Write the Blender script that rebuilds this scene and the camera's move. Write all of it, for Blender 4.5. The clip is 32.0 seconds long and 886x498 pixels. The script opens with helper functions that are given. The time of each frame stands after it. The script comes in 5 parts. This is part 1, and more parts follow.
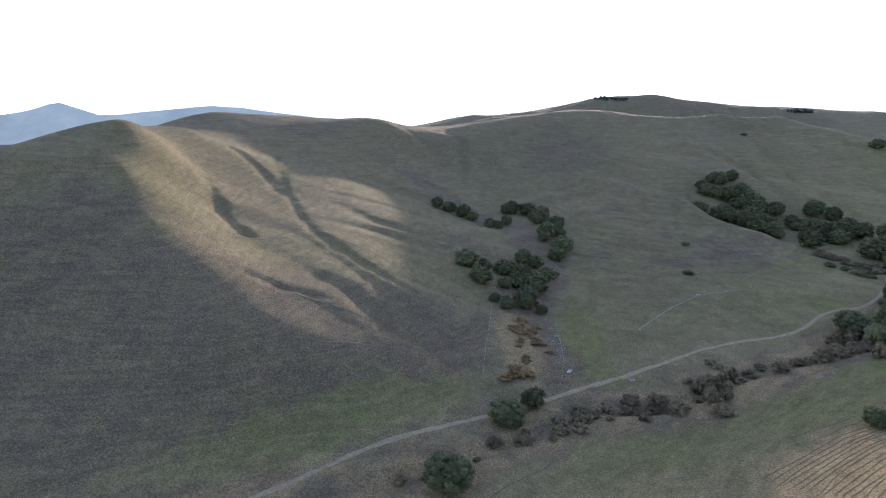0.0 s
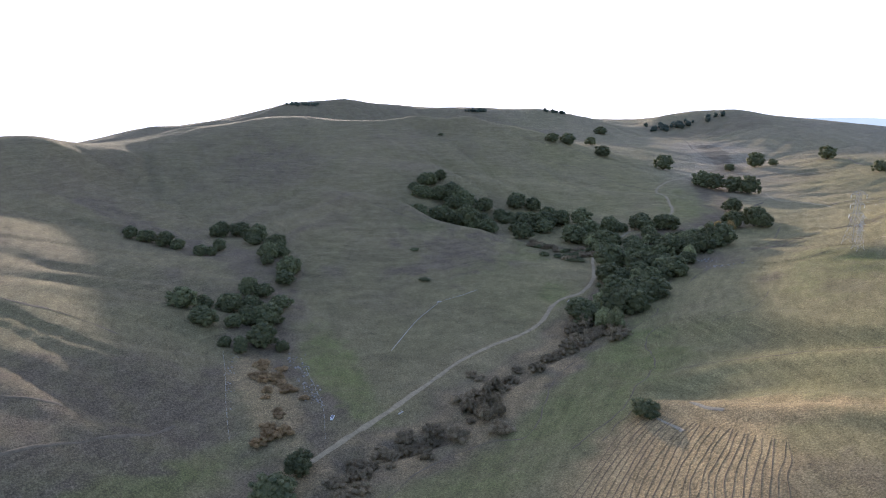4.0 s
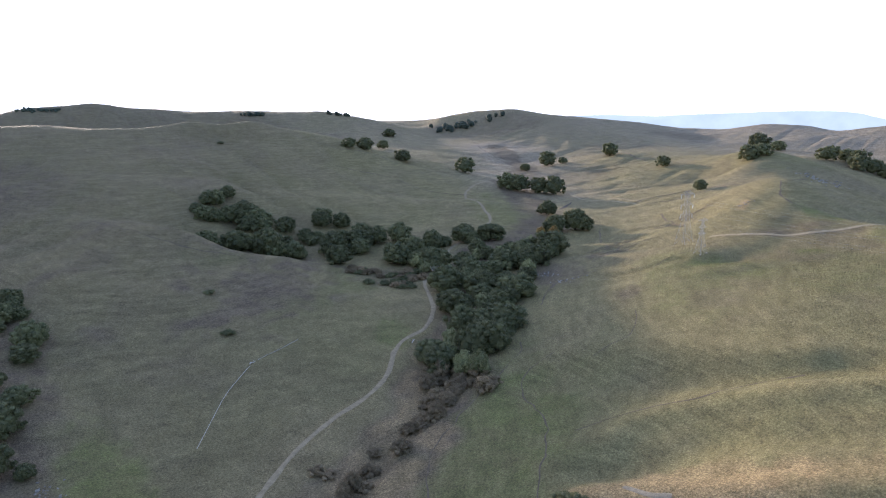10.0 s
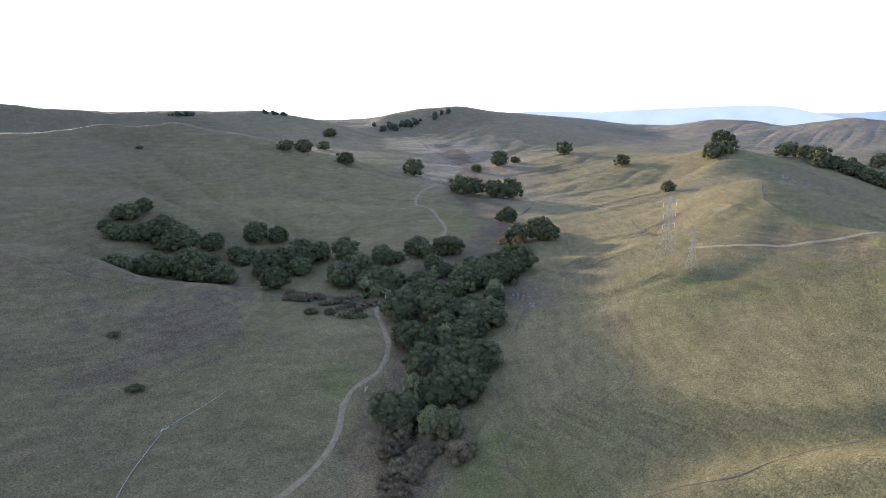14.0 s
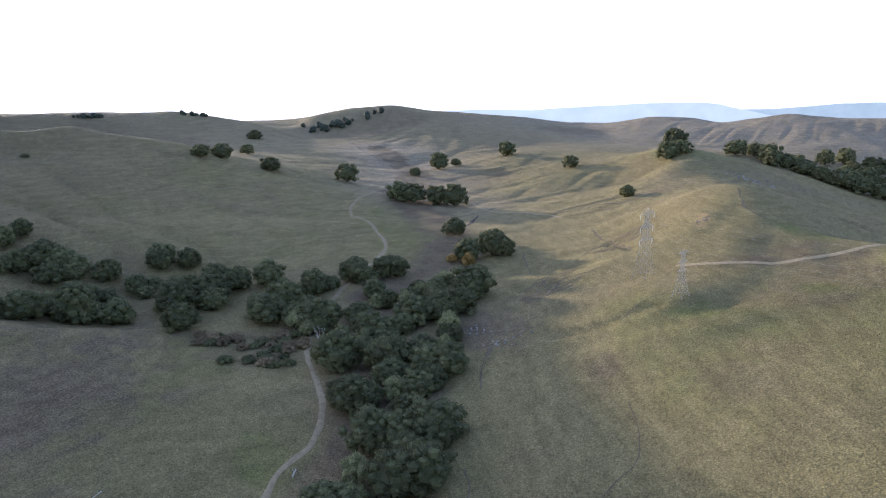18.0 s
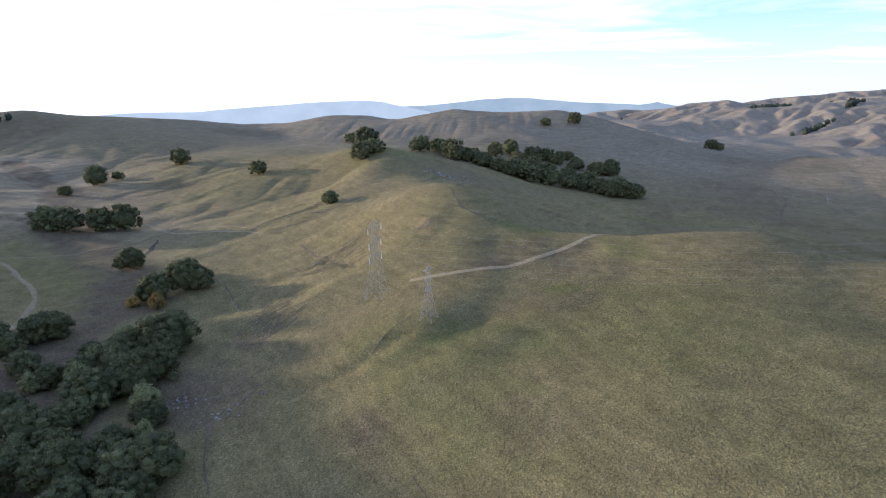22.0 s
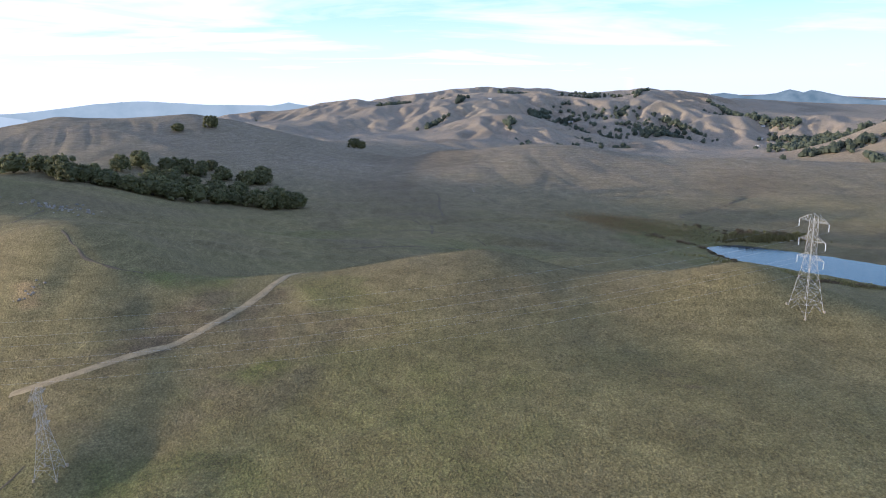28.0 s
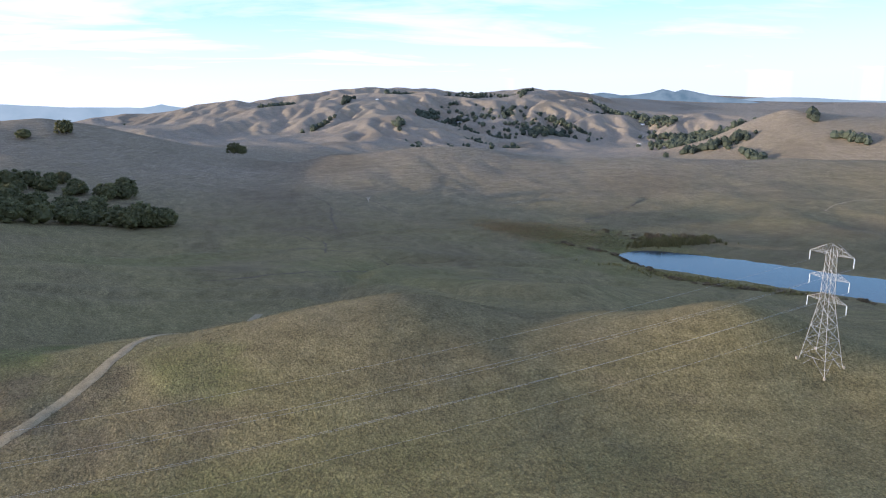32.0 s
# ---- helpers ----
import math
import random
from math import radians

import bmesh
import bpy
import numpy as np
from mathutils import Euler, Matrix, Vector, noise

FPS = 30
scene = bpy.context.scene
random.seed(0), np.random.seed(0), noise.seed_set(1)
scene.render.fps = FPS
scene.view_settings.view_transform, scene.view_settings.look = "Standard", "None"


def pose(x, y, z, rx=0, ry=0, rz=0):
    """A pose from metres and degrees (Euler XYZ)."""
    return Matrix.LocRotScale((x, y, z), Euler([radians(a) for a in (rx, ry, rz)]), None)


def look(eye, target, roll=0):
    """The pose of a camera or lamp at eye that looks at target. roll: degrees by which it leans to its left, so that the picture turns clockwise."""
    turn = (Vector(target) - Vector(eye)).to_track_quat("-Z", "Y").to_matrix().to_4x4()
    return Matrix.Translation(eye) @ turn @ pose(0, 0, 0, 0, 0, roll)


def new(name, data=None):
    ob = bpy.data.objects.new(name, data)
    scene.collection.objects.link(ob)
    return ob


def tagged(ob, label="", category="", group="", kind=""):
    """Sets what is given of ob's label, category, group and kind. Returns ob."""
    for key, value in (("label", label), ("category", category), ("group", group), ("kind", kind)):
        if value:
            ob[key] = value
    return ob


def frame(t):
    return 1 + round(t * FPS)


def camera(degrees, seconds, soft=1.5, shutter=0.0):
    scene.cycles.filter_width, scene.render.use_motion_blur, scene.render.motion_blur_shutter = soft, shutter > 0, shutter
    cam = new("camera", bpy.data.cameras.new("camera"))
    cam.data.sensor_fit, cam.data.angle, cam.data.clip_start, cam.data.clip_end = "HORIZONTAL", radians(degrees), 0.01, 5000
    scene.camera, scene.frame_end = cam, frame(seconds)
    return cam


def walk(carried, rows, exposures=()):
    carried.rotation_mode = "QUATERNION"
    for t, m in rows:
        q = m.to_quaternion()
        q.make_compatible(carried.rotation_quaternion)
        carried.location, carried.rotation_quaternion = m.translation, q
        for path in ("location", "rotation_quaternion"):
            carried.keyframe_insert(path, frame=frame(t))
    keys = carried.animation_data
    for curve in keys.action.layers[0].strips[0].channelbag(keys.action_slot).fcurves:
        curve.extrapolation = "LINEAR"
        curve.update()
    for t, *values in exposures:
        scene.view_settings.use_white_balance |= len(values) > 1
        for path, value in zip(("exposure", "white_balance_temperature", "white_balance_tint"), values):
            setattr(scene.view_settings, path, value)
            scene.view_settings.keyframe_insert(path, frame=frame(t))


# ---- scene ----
cam = camera(65.22, 32.0, soft=1.1)
PATH = [
    (0, (-17.14, -31.34, 150.09), (-13.803, 65.532, 125.487), 2.01),
    (0.5, (-18.93, -24.48, 149.76), (-9.382, 72.031, 125.390), 1.88),
    (1, (-20.69, -17.58, 149.41), (-7.076, 78.516, 125.312), 1.66),
    (1.5, (-22.36, -10.48, 149.05), (-2.892, 84.665, 125.227), 1.49),
    (2, (-23.86, -3.13, 148.67), (3.382, 90.183, 125.189), 1.33),
    (2.5, (-25.07, 4.51, 148.28), (6.282, 96.562, 124.972), 1.33),
    (3, (-25.77, 12.39, 147.89), (8.531, 103.471, 124.914), 1.16),
    (3.5, (-25.65, 20.46, 147.52), (15.364, 108.766, 124.704), 0.96),
    (5.5, (-22.00, 53.43, 146.21), (24.602, 138.993, 123.678), 1.11),
    (6, (-20.39, 61.83, 145.91), (26.829, 147.062, 123.424), 1.34),
    (6.5, (-18.30, 70.36, 145.63), (34.386, 152.384, 123.335), 1.27),
    (7, (-15.69, 78.89, 145.36), (38.579, 159.883, 123.102), 1.14),
    (7.5, (-12.76, 87.27, 145.11), (45.172, 165.732, 123.006), 0.96),
    (8, (-9.52, 95.56, 144.89), (49.580, 173.164, 122.866), 1.03),
    (8.5, (-6.07, 103.77, 144.72), (56.162, 178.930, 122.837), 0.82),
    (9, (-2.29, 111.81, 144.60), (63.294, 184.080, 122.788), 0.74),
    (9.5, (1.89, 119.60, 144.52), (69.456, 190.021, 122.695), 0.67),
    (10, (6.64, 127.12, 144.49), (76.101, 195.648, 122.603), 0.65),
    (10.5, (11.80, 134.45, 144.49), (83.756, 200.324, 122.539), 0.50),
    (11, (17.30, 141.57, 144.49), (90.091, 206.501, 122.444), 0.52),
    (11.5, (23.03, 148.57, 144.47), (96.264, 212.989, 122.382), 0.48),
    (12, (29.00, 155.46, 144.42), (102.368, 219.714, 122.307), 0.42),
    (12.5, (35.18, 162.31, 144.35), (108.852, 226.192, 122.184), 0.40),
    (13, (41.58, 169.24, 144.23), (115.631, 232.680, 122.043), 0.35),
    (13.5, (48.13, 176.18, 144.07), (122.550, 239.165, 121.859), 0.32),
    (15.5, (75.23, 203.42, 143.27), (150.823, 265.052, 121.175), 0.29),
    (16, (82.39, 210.12, 143.08), (158.128, 271.522, 120.869), 0.29),
    (16.5, (89.69, 216.80, 142.92), (166.816, 276.439, 120.668), 0.17),
    (17, (97.08, 223.47, 142.78), (175.980, 280.722, 120.499), 0.11),
    (17.5, (104.58, 230.10, 142.66), (184.368, 286.090, 120.335), 0.06),
    (18, (112.07, 236.54, 142.55), (192.506, 291.602, 120.200), 0.00),
    (18.5, (119.52, 242.80, 142.40), (200.510, 297.022, 120.021), -0.05),
    (19, (126.92, 248.99, 142.22), (208.269, 302.659, 119.799), -0.10),
    (19.5, (134.17, 255.06, 141.99), (215.865, 308.196, 119.558), -0.17),
    (20, (141.22, 261.08, 141.69), (227.366, 306.624, 119.213), -0.37),
    (20.5, (148.12, 267.08, 141.35), (239.290, 301.399, 118.761), -0.48),
    (21, (155.30, 272.69, 140.99), (249.979, 295.612, 118.382), -0.77),
    (21.5, (162.89, 277.65, 140.67), (258.449, 296.584, 118.071), -0.59),
    (22, (170.81, 281.93, 140.40), (267.300, 295.312, 117.809), -0.67),
    (22.5, (178.85, 285.68, 140.17), (276.149, 289.999, 117.515), -0.76),
    (23, (186.90, 289.00, 140.00), (284.187, 285.071, 117.213), -0.96),
    (23.5, (194.92, 291.71, 139.86), (292.103, 285.714, 117.051), -0.98),
    (24, (202.88, 293.85, 139.76), (299.439, 281.513, 116.850), -1.19),
    (24.5, (210.87, 295.49, 139.67), (305.970, 274.845, 116.668), -1.25),
    (25, (219.00, 296.36, 139.58), (313.432, 272.831, 116.587), -1.28),
    (25.5, (227.37, 296.43, 139.45), (321.255, 270.852, 116.410), -1.39),
    (27.5, (261.92, 292.71, 138.72), (353.207, 259.159, 115.442), -1.47),
    (28, (270.75, 291.25, 138.51), (361.280, 255.759, 115.165), -1.45),
    (28.5, (279.62, 289.29, 138.28), (369.390, 251.954, 114.896), -1.44),
    (29, (288.40, 286.96, 138.07), (376.120, 245.102, 114.568), -1.47),
    (29.5, (297.11, 284.30, 137.89), (383.726, 240.198, 114.366), -1.55),
    (30, (305.86, 281.44, 137.73), (391.507, 235.521, 114.151), -1.54),
    (30.5, (314.56, 278.38, 137.55), (399.468, 231.128, 113.913), -1.57),
    (31, (323.18, 275.12, 137.34), (407.630, 227.063, 113.709), -1.56),
    (31.5, (331.68, 271.76, 137.13), (415.888, 223.282, 113.501), -1.54),
    (32, (340.22, 268.34, 136.92), (423.779, 218.764, 113.258), -1.50),
]
walk(cam, [(t, look(eye, target, roll)) for t, eye, target, roll in PATH], [(0, 0.58, 5600, 20), (12, 0.68, 5600, 20), (17.5, 0.64, 5600, 20), (20.5, 0.34, 5600, 19), (24, 0.28, 5600, 18), (32, 0.30, 5600, 18)])

# ---------------------------------------------------------------- sky, sun
SUN_AZ, SUN_EL = radians(15.0), radians(6.4)  # to the right of +y, over the horizon
world = bpy.data.worlds.new("sky")
scene.world = world
world.use_nodes = True
wn, wl = world.node_tree.nodes, world.node_tree.links
wn.clear()


def wnode(kind, **values):
    n = wn.new(kind)
    for key, value in values.items():
        n.inputs[key].default_value = value
    return n


w_out, w_bg = wn.new("ShaderNodeOutputWorld"), wnode("ShaderNodeBackground", Strength=1.0)
w_sky = wn.new("ShaderNodeTexSky")
w_sky.sky_type, w_sky.sun_disc, w_sky.sun_elevation, w_sky.sun_rotation = "NISHITA", False, SUN_EL, SUN_AZ
w_sky.air_density, w_sky.dust_density, w_sky.ozone_density = 1.0, 0.6, 2.0
w_gain = wnode("ShaderNodeVectorMath")
w_gain.operation = "MULTIPLY"
w_gain.inputs[1].default_value = (0.10, 0.10, 0.10)
wl.new(w_sky.outputs[0], w_gain.inputs[0])
# thin high cloud: streaks over blue, thick towards the sun
w_co = wn.new("ShaderNodeTexCoord")
w_sep = wn.new("ShaderNodeSeparateXYZ")
wl.new(w_co.outputs["Generated"], w_sep.inputs[0])


def wmath(op, a, b=None, c=None, clamp=False):
    n = wn.new("ShaderNodeMath")
    n.operation, n.use_clamp = op, clamp
    for k, v in enumerate((a, b, c)):
        if v is None:
            continue
        if isinstance(v, (int, float)):
            n.inputs[k].default_value = v
        else:
            wl.new(v, n.inputs[k])
    return n.outputs[0]


up = wmath("ADD", wmath("MAXIMUM", w_sep.outputs[2], 0.0), 0.09)
w_flat = wn.new("ShaderNodeCombineXYZ")
wl.new(wmath("DIVIDE", w_sep.outputs[0], up), w_flat.inputs[0])
wl.new(wmath("DIVIDE", w_sep.outputs[1], up), w_flat.inputs[1])
w_map = wn.new("ShaderNodeMapping")
w_map.inputs["Rotation"].default_value = (0, 0, radians(-22))
w_map.inputs["Scale"].default_value = (0.55, 0.30, 1)
wl.new(w_flat.outputs[0], w_map.inputs[0])
w_noise = wnode("ShaderNodeTexNoise", Scale=1.6, Detail=8.0, Roughness=0.58, Distortion=0.5)
wl.new(w_map.outputs[0], w_noise.inputs[0])
streak = wmath("MULTIPLY", wmath("SUBTRACT", w_noise.outputs[0], 0.42), 4.5, clamp=True)
sun_way = (math.sin(SUN_AZ) * math.cos(SUN_EL), math.cos(SUN_AZ) * math.cos(SUN_EL), math.sin(SUN_EL))
w_dot = wn.new("ShaderNodeVectorMath")
w_dot.operation = "DOT_PRODUCT"
wl.new(w_co.outputs["Generated"], w_dot.inputs[0])
w_dot.inputs[1].default_value = sun_way
toward = wmath("POWER", wmath("MULTIPLY_ADD", w_dot.outputs["Value"], 0.5, 0.5, clamp=True), 3.0)
cover = wmath("MULTIPLY_ADD", toward, 0.9, wmath("MULTIPLY", streak, 0.85), clamp=True)
low = wmath("SUBTRACT", 1.0, wmath("MULTIPLY", w_sep.outputs[2], 9.0), clamp=True)
cover = wmath("MAXIMUM", cover, wmath("MULTIPLY", low, 0.75))
w_mix = wn.new("ShaderNodeMix")
w_mix.data_type = "RGBA"
wl.new(cover, w_mix.inputs["Factor"])
w_base = wn.new("ShaderNodeMix")  # the blue between the streaks
w_base.data_type, w_base.blend_type = "RGBA", "ADD"
w_base.inputs["Factor"].default_value = 1.0
wl.new(w_gain.outputs[0], w_base.inputs["A"])
w_base.inputs["B"].default_value = (0.28, 0.51, 0.69, 1)
wl.new(w_base.outputs["Result"], w_mix.inputs["A"])
w_veil = wn.new("ShaderNodeCombineXYZ")
bright = wmath("MULTIPLY_ADD", toward, 0.55, 0.93)
for k, tint in enumerate((1.0, 1.01, 1.02)):
    wl.new(wmath("MULTIPLY", bright, tint), w_veil.inputs[k])
wl.new(w_veil.outputs[0], w_mix.inputs["B"])
# the vault is a deeper blue overhead, as a winter afternoon's is
vault = wn.new("ShaderNodeMapRange")
vault.interpolation_type = "SMOOTHSTEP"
wl.new(w_sep.outputs[2], vault.inputs["Value"])
vault.inputs["From Min"].default_value, vault.inputs["From Max"].default_value = 0.20, 0.62
w_dim = wn.new("ShaderNodeMix")
w_dim.data_type, w_dim.blend_type = "RGBA", "MULTIPLY"
wl.new(vault.outputs[0], w_dim.inputs["Factor"])
wl.new(w_mix.outputs["Result"], w_dim.inputs["A"])
w_dim.inputs["B"].default_value = (0.43, 0.515, 0.73, 1)
wl.new(w_dim.outputs["Result"], w_bg.inputs[0])
wl.new(w_bg.outputs[0], w_out.inputs[0])

sun = new("sun", bpy.data.lights.new("sun", "SUN"))
sun.data.energy, sun.data.angle, sun.data.color = 5.0, radians(1.3), (1.0, 0.84, 0.58)
sun.matrix_world = look((0, 0, 300), (-sun_way[0] * 100, -sun_way[1] * 100, 300 - sun_way[2] * 100))

# ---------------------------------------------------------------- materials
def material(name, roughness=0.9, gloss=0.2):
    m = bpy.data.materials.new(name)
    m.use_nodes = True
    nodes, links = m.node_tree.nodes, m.node_tree.links
    bsdf = nodes["Principled BSDF"]
    bsdf.inputs["Roughness"].default_value = roughness
    bsdf.inputs["Specular IOR Level"].default_value = gloss
    return m, nodes, links, bsdf


def noise_of(nodes, links, vector, scale, detail=4.0, rough=0.55):
    n = nodes.new("ShaderNodeTexNoise")
    n.inputs["Scale"].default_value, n.inputs["Detail"].default_value, n.inputs["Roughness"].default_value = scale, detail, rough
    links.new(vector, n.inputs["Vector"])
    return n.outputs[0]


def spread_of(nodes, links, value, lo, hi, to_lo, to_hi):
    n = nodes.new("ShaderNodeMapRange")
    for key, v in zip(("From Min", "From Max", "To Min", "To Max"), (lo, hi, to_lo, to_hi)):
        n.inputs[key].default_value = v
    links.new(value, n.inputs[0])
    return n.outputs[0]


def maths(nodes, links, op, a, b=0.0, clamp=False):
    n = nodes.new("ShaderNodeMath")
    n.operation, n.use_clamp = op, clamp
    for k, v in enumerate((a, b)):
        if isinstance(v, (int, float)):
            n.inputs[k].default_value = v
        else:
            links.new(v, n.inputs[k])
    return n.outputs[0]


def mixed(nodes, links, factor, a, b):
    n = nodes.new("ShaderNodeMix")
    n.data_type = "RGBA"
    for key, v in (("Factor", factor), ("A", a), ("B", b)):
        if isinstance(v, (int, float)):
            n.inputs[key].default_value = v
        elif isinstance(v, tuple):
            n.inputs[key].default_value = (*v, 1)
        else:
            links.new(v, n.inputs[key])
    return n.outputs["Result"]


def plain(name, rgb, roughness=0.9, spread=0.25, size=1.0, metal=0.0, bump=0.0, gloss=0.2, each=0.0):
    """A colour with grain and stains at two scales; each: how far one copy differs from the next."""
    m, nodes, links, bsdf = material(name, roughness, gloss)
    bsdf.inputs["Metallic"].default_value = metal
    co = nodes.new("ShaderNodeTexCoord").outputs["Object"]
    both = maths(nodes, links, "ADD", noise_of(nodes, links, co, 1.0 / size), noise_of(nodes, links, co, 6.5 / size))
    amount = spread_of(nodes, links, both, 0.7, 1.3, 1 - spread, 1 + spread)
    if each:
        info = nodes.new("ShaderNodeObjectInfo")
        amount = maths(nodes, links, "MULTIPLY", amount, spread_of(nodes, links, info.outputs["Random"], 0, 1, 1 - each, 1 + each))
    mul = nodes.new("ShaderNodeVectorMath")
    mul.operation = "SCALE"
    mul.inputs[0].default_value = rgb
    links.new(amount, mul.inputs["Scale"])
    links.new(mul.outputs[0], bsdf.inputs["Base Color"])
    if bump:
        b = nodes.new("ShaderNodeBump")
        b.inputs["Strength"].default_value, b.inputs["Distance"].default_value = 0.6, bump
        links.new(both, b.inputs["Height"]), links.new(b.outputs[0], bsdf.inputs["Normal"])
    return m


def grassland():
    """Dry grass in clumps and patches; the mesh says where it is green, bare, brown or hazed pale."""
    m, nodes, links, bsdf = material("grassland", 0.95, 0.1)
    co = nodes.new("ShaderNodeTexCoord").outputs["Object"]
    zone = nodes.new("ShaderNodeAttribute")
    zone.attribute_name = "zone"
    split = nodes.new("ShaderNodeSeparateColor")
    links.new(zone.outputs["Color"], split.inputs[0])
    green, brown, bare = split.outputs
    pale = zone.outputs["Alpha"]
    n_hill, n_patch = noise_of(nodes, links, co, 0.012, 3), noise_of(nodes, links, co, 0.06, 5, 0.6)
    n_clump, n_blade = noise_of(nodes, links, co, 0.9, 5, 0.78), noise_of(nodes, links, co, 2.6, 3, 0.65)
    n_turf = noise_of(nodes, links, co, 0.17, 4, 0.6)
    level = nodes.new("ShaderNodeMapping")  # cattle treads that follow the contours
    level.inputs["Scale"].default_value = (0.035, 0.035, 0.8)
    links.new(co, level.inputs[0])
    n_tread = noise_of(nodes, links, level.outputs[0], 1.0, 4, 0.6)
    tussock = nodes.new("ShaderNodeTexVoronoi")  # single tussocks, pale on top, the shade between them put into the colour
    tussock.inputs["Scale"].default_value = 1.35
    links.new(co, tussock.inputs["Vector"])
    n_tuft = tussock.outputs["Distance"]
    dry = mixed(nodes, links, spread_of(nodes, links, n_patch, 0.25, 0.75, 0, 1), (0.138, 0.109, 0.048), (0.182, 0.144, 0.064))
    ruddy = mixed(nodes, links, spread_of(nodes, links, n_hill, 0.45, 0.75, 0, 0.55), dry, (0.150, 0.110, 0.062))
    # pale far grass, lightened in colour for the haze before it
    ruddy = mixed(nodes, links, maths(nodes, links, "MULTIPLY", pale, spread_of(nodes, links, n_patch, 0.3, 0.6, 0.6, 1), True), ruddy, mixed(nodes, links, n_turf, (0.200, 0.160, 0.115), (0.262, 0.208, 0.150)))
    wet = mixed(nodes, links, n_clump, (0.082, 0.083, 0.025), (0.136, 0.128, 0.042))
    where = maths(nodes, links, "MULTIPLY", green, spread_of(nodes, links, maths(nodes, links, "ADD", n_patch, n_clump), 0.75, 1.15, 0.15, 1.0), True)
    c = mixed(nodes, links, where, ruddy, wet)
    c = mixed(nodes, links, maths(nodes, links, "MULTIPLY", brown, spread_of(nodes, links, n_patch, 0.3, 0.6, 0.5, 1), True), c, mixed(nodes, links, n_clump, (0.072, 0.053, 0.033), (0.142, 0.105, 0.062)))
    c = mixed(nodes, links, maths(nodes, links, "MULTIPLY", bare, spread_of(nodes, links, n_clump, 0.3, 0.6, 0.4, 1), True), c, mixed(nodes, links, n_blade, (0.195, 0.132, 0.060), (0.275, 0.188, 0.088)))
    tone = maths(nodes, links, "MULTIPLY", spread_of(nodes, links, n_clump, 0.34, 0.66, 0.66, 1.34), spread_of(nodes, links, n_blade, 0.3, 0.7, 0.76, 1.24))
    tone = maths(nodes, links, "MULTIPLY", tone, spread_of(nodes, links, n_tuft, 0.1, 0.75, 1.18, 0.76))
    tone = maths(nodes, links, "MULTIPLY", tone, spread_of(nodes, links, n_turf, 0.3, 0.7, 0.86, 1.14))
    tone = maths(nodes, links, "MULTIPLY", tone, spread_of(nodes, links, n_tread, 0.34, 0.66, 0.86, 1.14))
    mul = nodes.new("ShaderNodeVectorMath")
    mul.operation = "SCALE"
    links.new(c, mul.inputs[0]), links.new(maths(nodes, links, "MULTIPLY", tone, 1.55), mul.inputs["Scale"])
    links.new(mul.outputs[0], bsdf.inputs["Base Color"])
    height = maths(nodes, links, "ADD", n_clump, maths(nodes, links, "MULTIPLY", n_blade, 0.45))
    height = maths(nodes, links, "SUBTRACT", height, maths(nodes, links, "MULTIPLY", n_tuft, 0.5))
    height = maths(nodes, links, "ADD", height, maths(nodes, links, "MULTIPLY", n_tread, 0.8))
    b = nodes.new("ShaderNodeBump")
    b.inputs["Strength"].default_value, b.inputs["Distance"].default_value = 0.75, 0.9
    links.new(height, b.inputs["Height"]), links.new(b.outputs[0], bsdf.inputs["Normal"])
    return m


def foliage(name, dark, light, each=0.25):
    m, nodes, links, bsdf = material(name, 0.75, 0.25)
    geo, info = nodes.new("ShaderNodeNewGeometry"), nodes.new("ShaderNodeObjectInfo")
    co = nodes.new("ShaderNodeTexCoord").outputs["Object"]
    mix = maths(nodes, links, "ADD", maths(nodes, links, "MULTIPLY", geo.outputs["Random Per Island"], 0.6), maths(nodes, links, "MULTIPLY", noise_of(nodes, links, co, 0.35, 3), 0.6))
    c = mixed(nodes, links, spread_of(nodes, links, mix, 0.25, 0.95, 0, 1), dark, light)
    mul = nodes.new("ShaderNodeVectorMath")
    mul.operation = "SCALE"
    links.new(c, mul.inputs[0])
    links.new(spread_of(nodes, links, info.outputs["Random"], 0, 1, 1 - each, 1 + each), mul.inputs["Scale"])
    links.new(mul.outputs[0], bsdf.inputs["Base Color"])
    bsdf.inputs["Subsurface Weight"].default_value = 0.0
    thin = nodes.new("ShaderNodeBsdfTranslucent")
    links.new(mul.outputs[0], thin.inputs[0])
    blend = nodes.new("ShaderNodeMixShader")
    blend.inputs[0].default_value = 0.3
    links.new(bsdf.outputs[0], blend.inputs[1]), links.new(thin.outputs[0], blend.inputs[2])
    links.new(blend.outputs[0], nodes["Material Output"].inputs[0])
    return m


def water():
    m, nodes, links, bsdf = material("pond_water", 0.08, 0.5)
    bsdf.inputs["Base Color"].default_value = (0.02, 0.035, 0.055, 1)
    co = nodes.new("ShaderNodeTexCoord").outputs["Object"]
    b = nodes.new("ShaderNodeBump")
    b.inputs["Strength"].default_value, b.inputs["Distance"].default_value = 0.5, 0.12
    links.new(noise_of(nodes, links, co, 1.2, 4), b.inputs["Height"]), links.new(b.outputs[0], bsdf.inputs["Normal"])
    return m


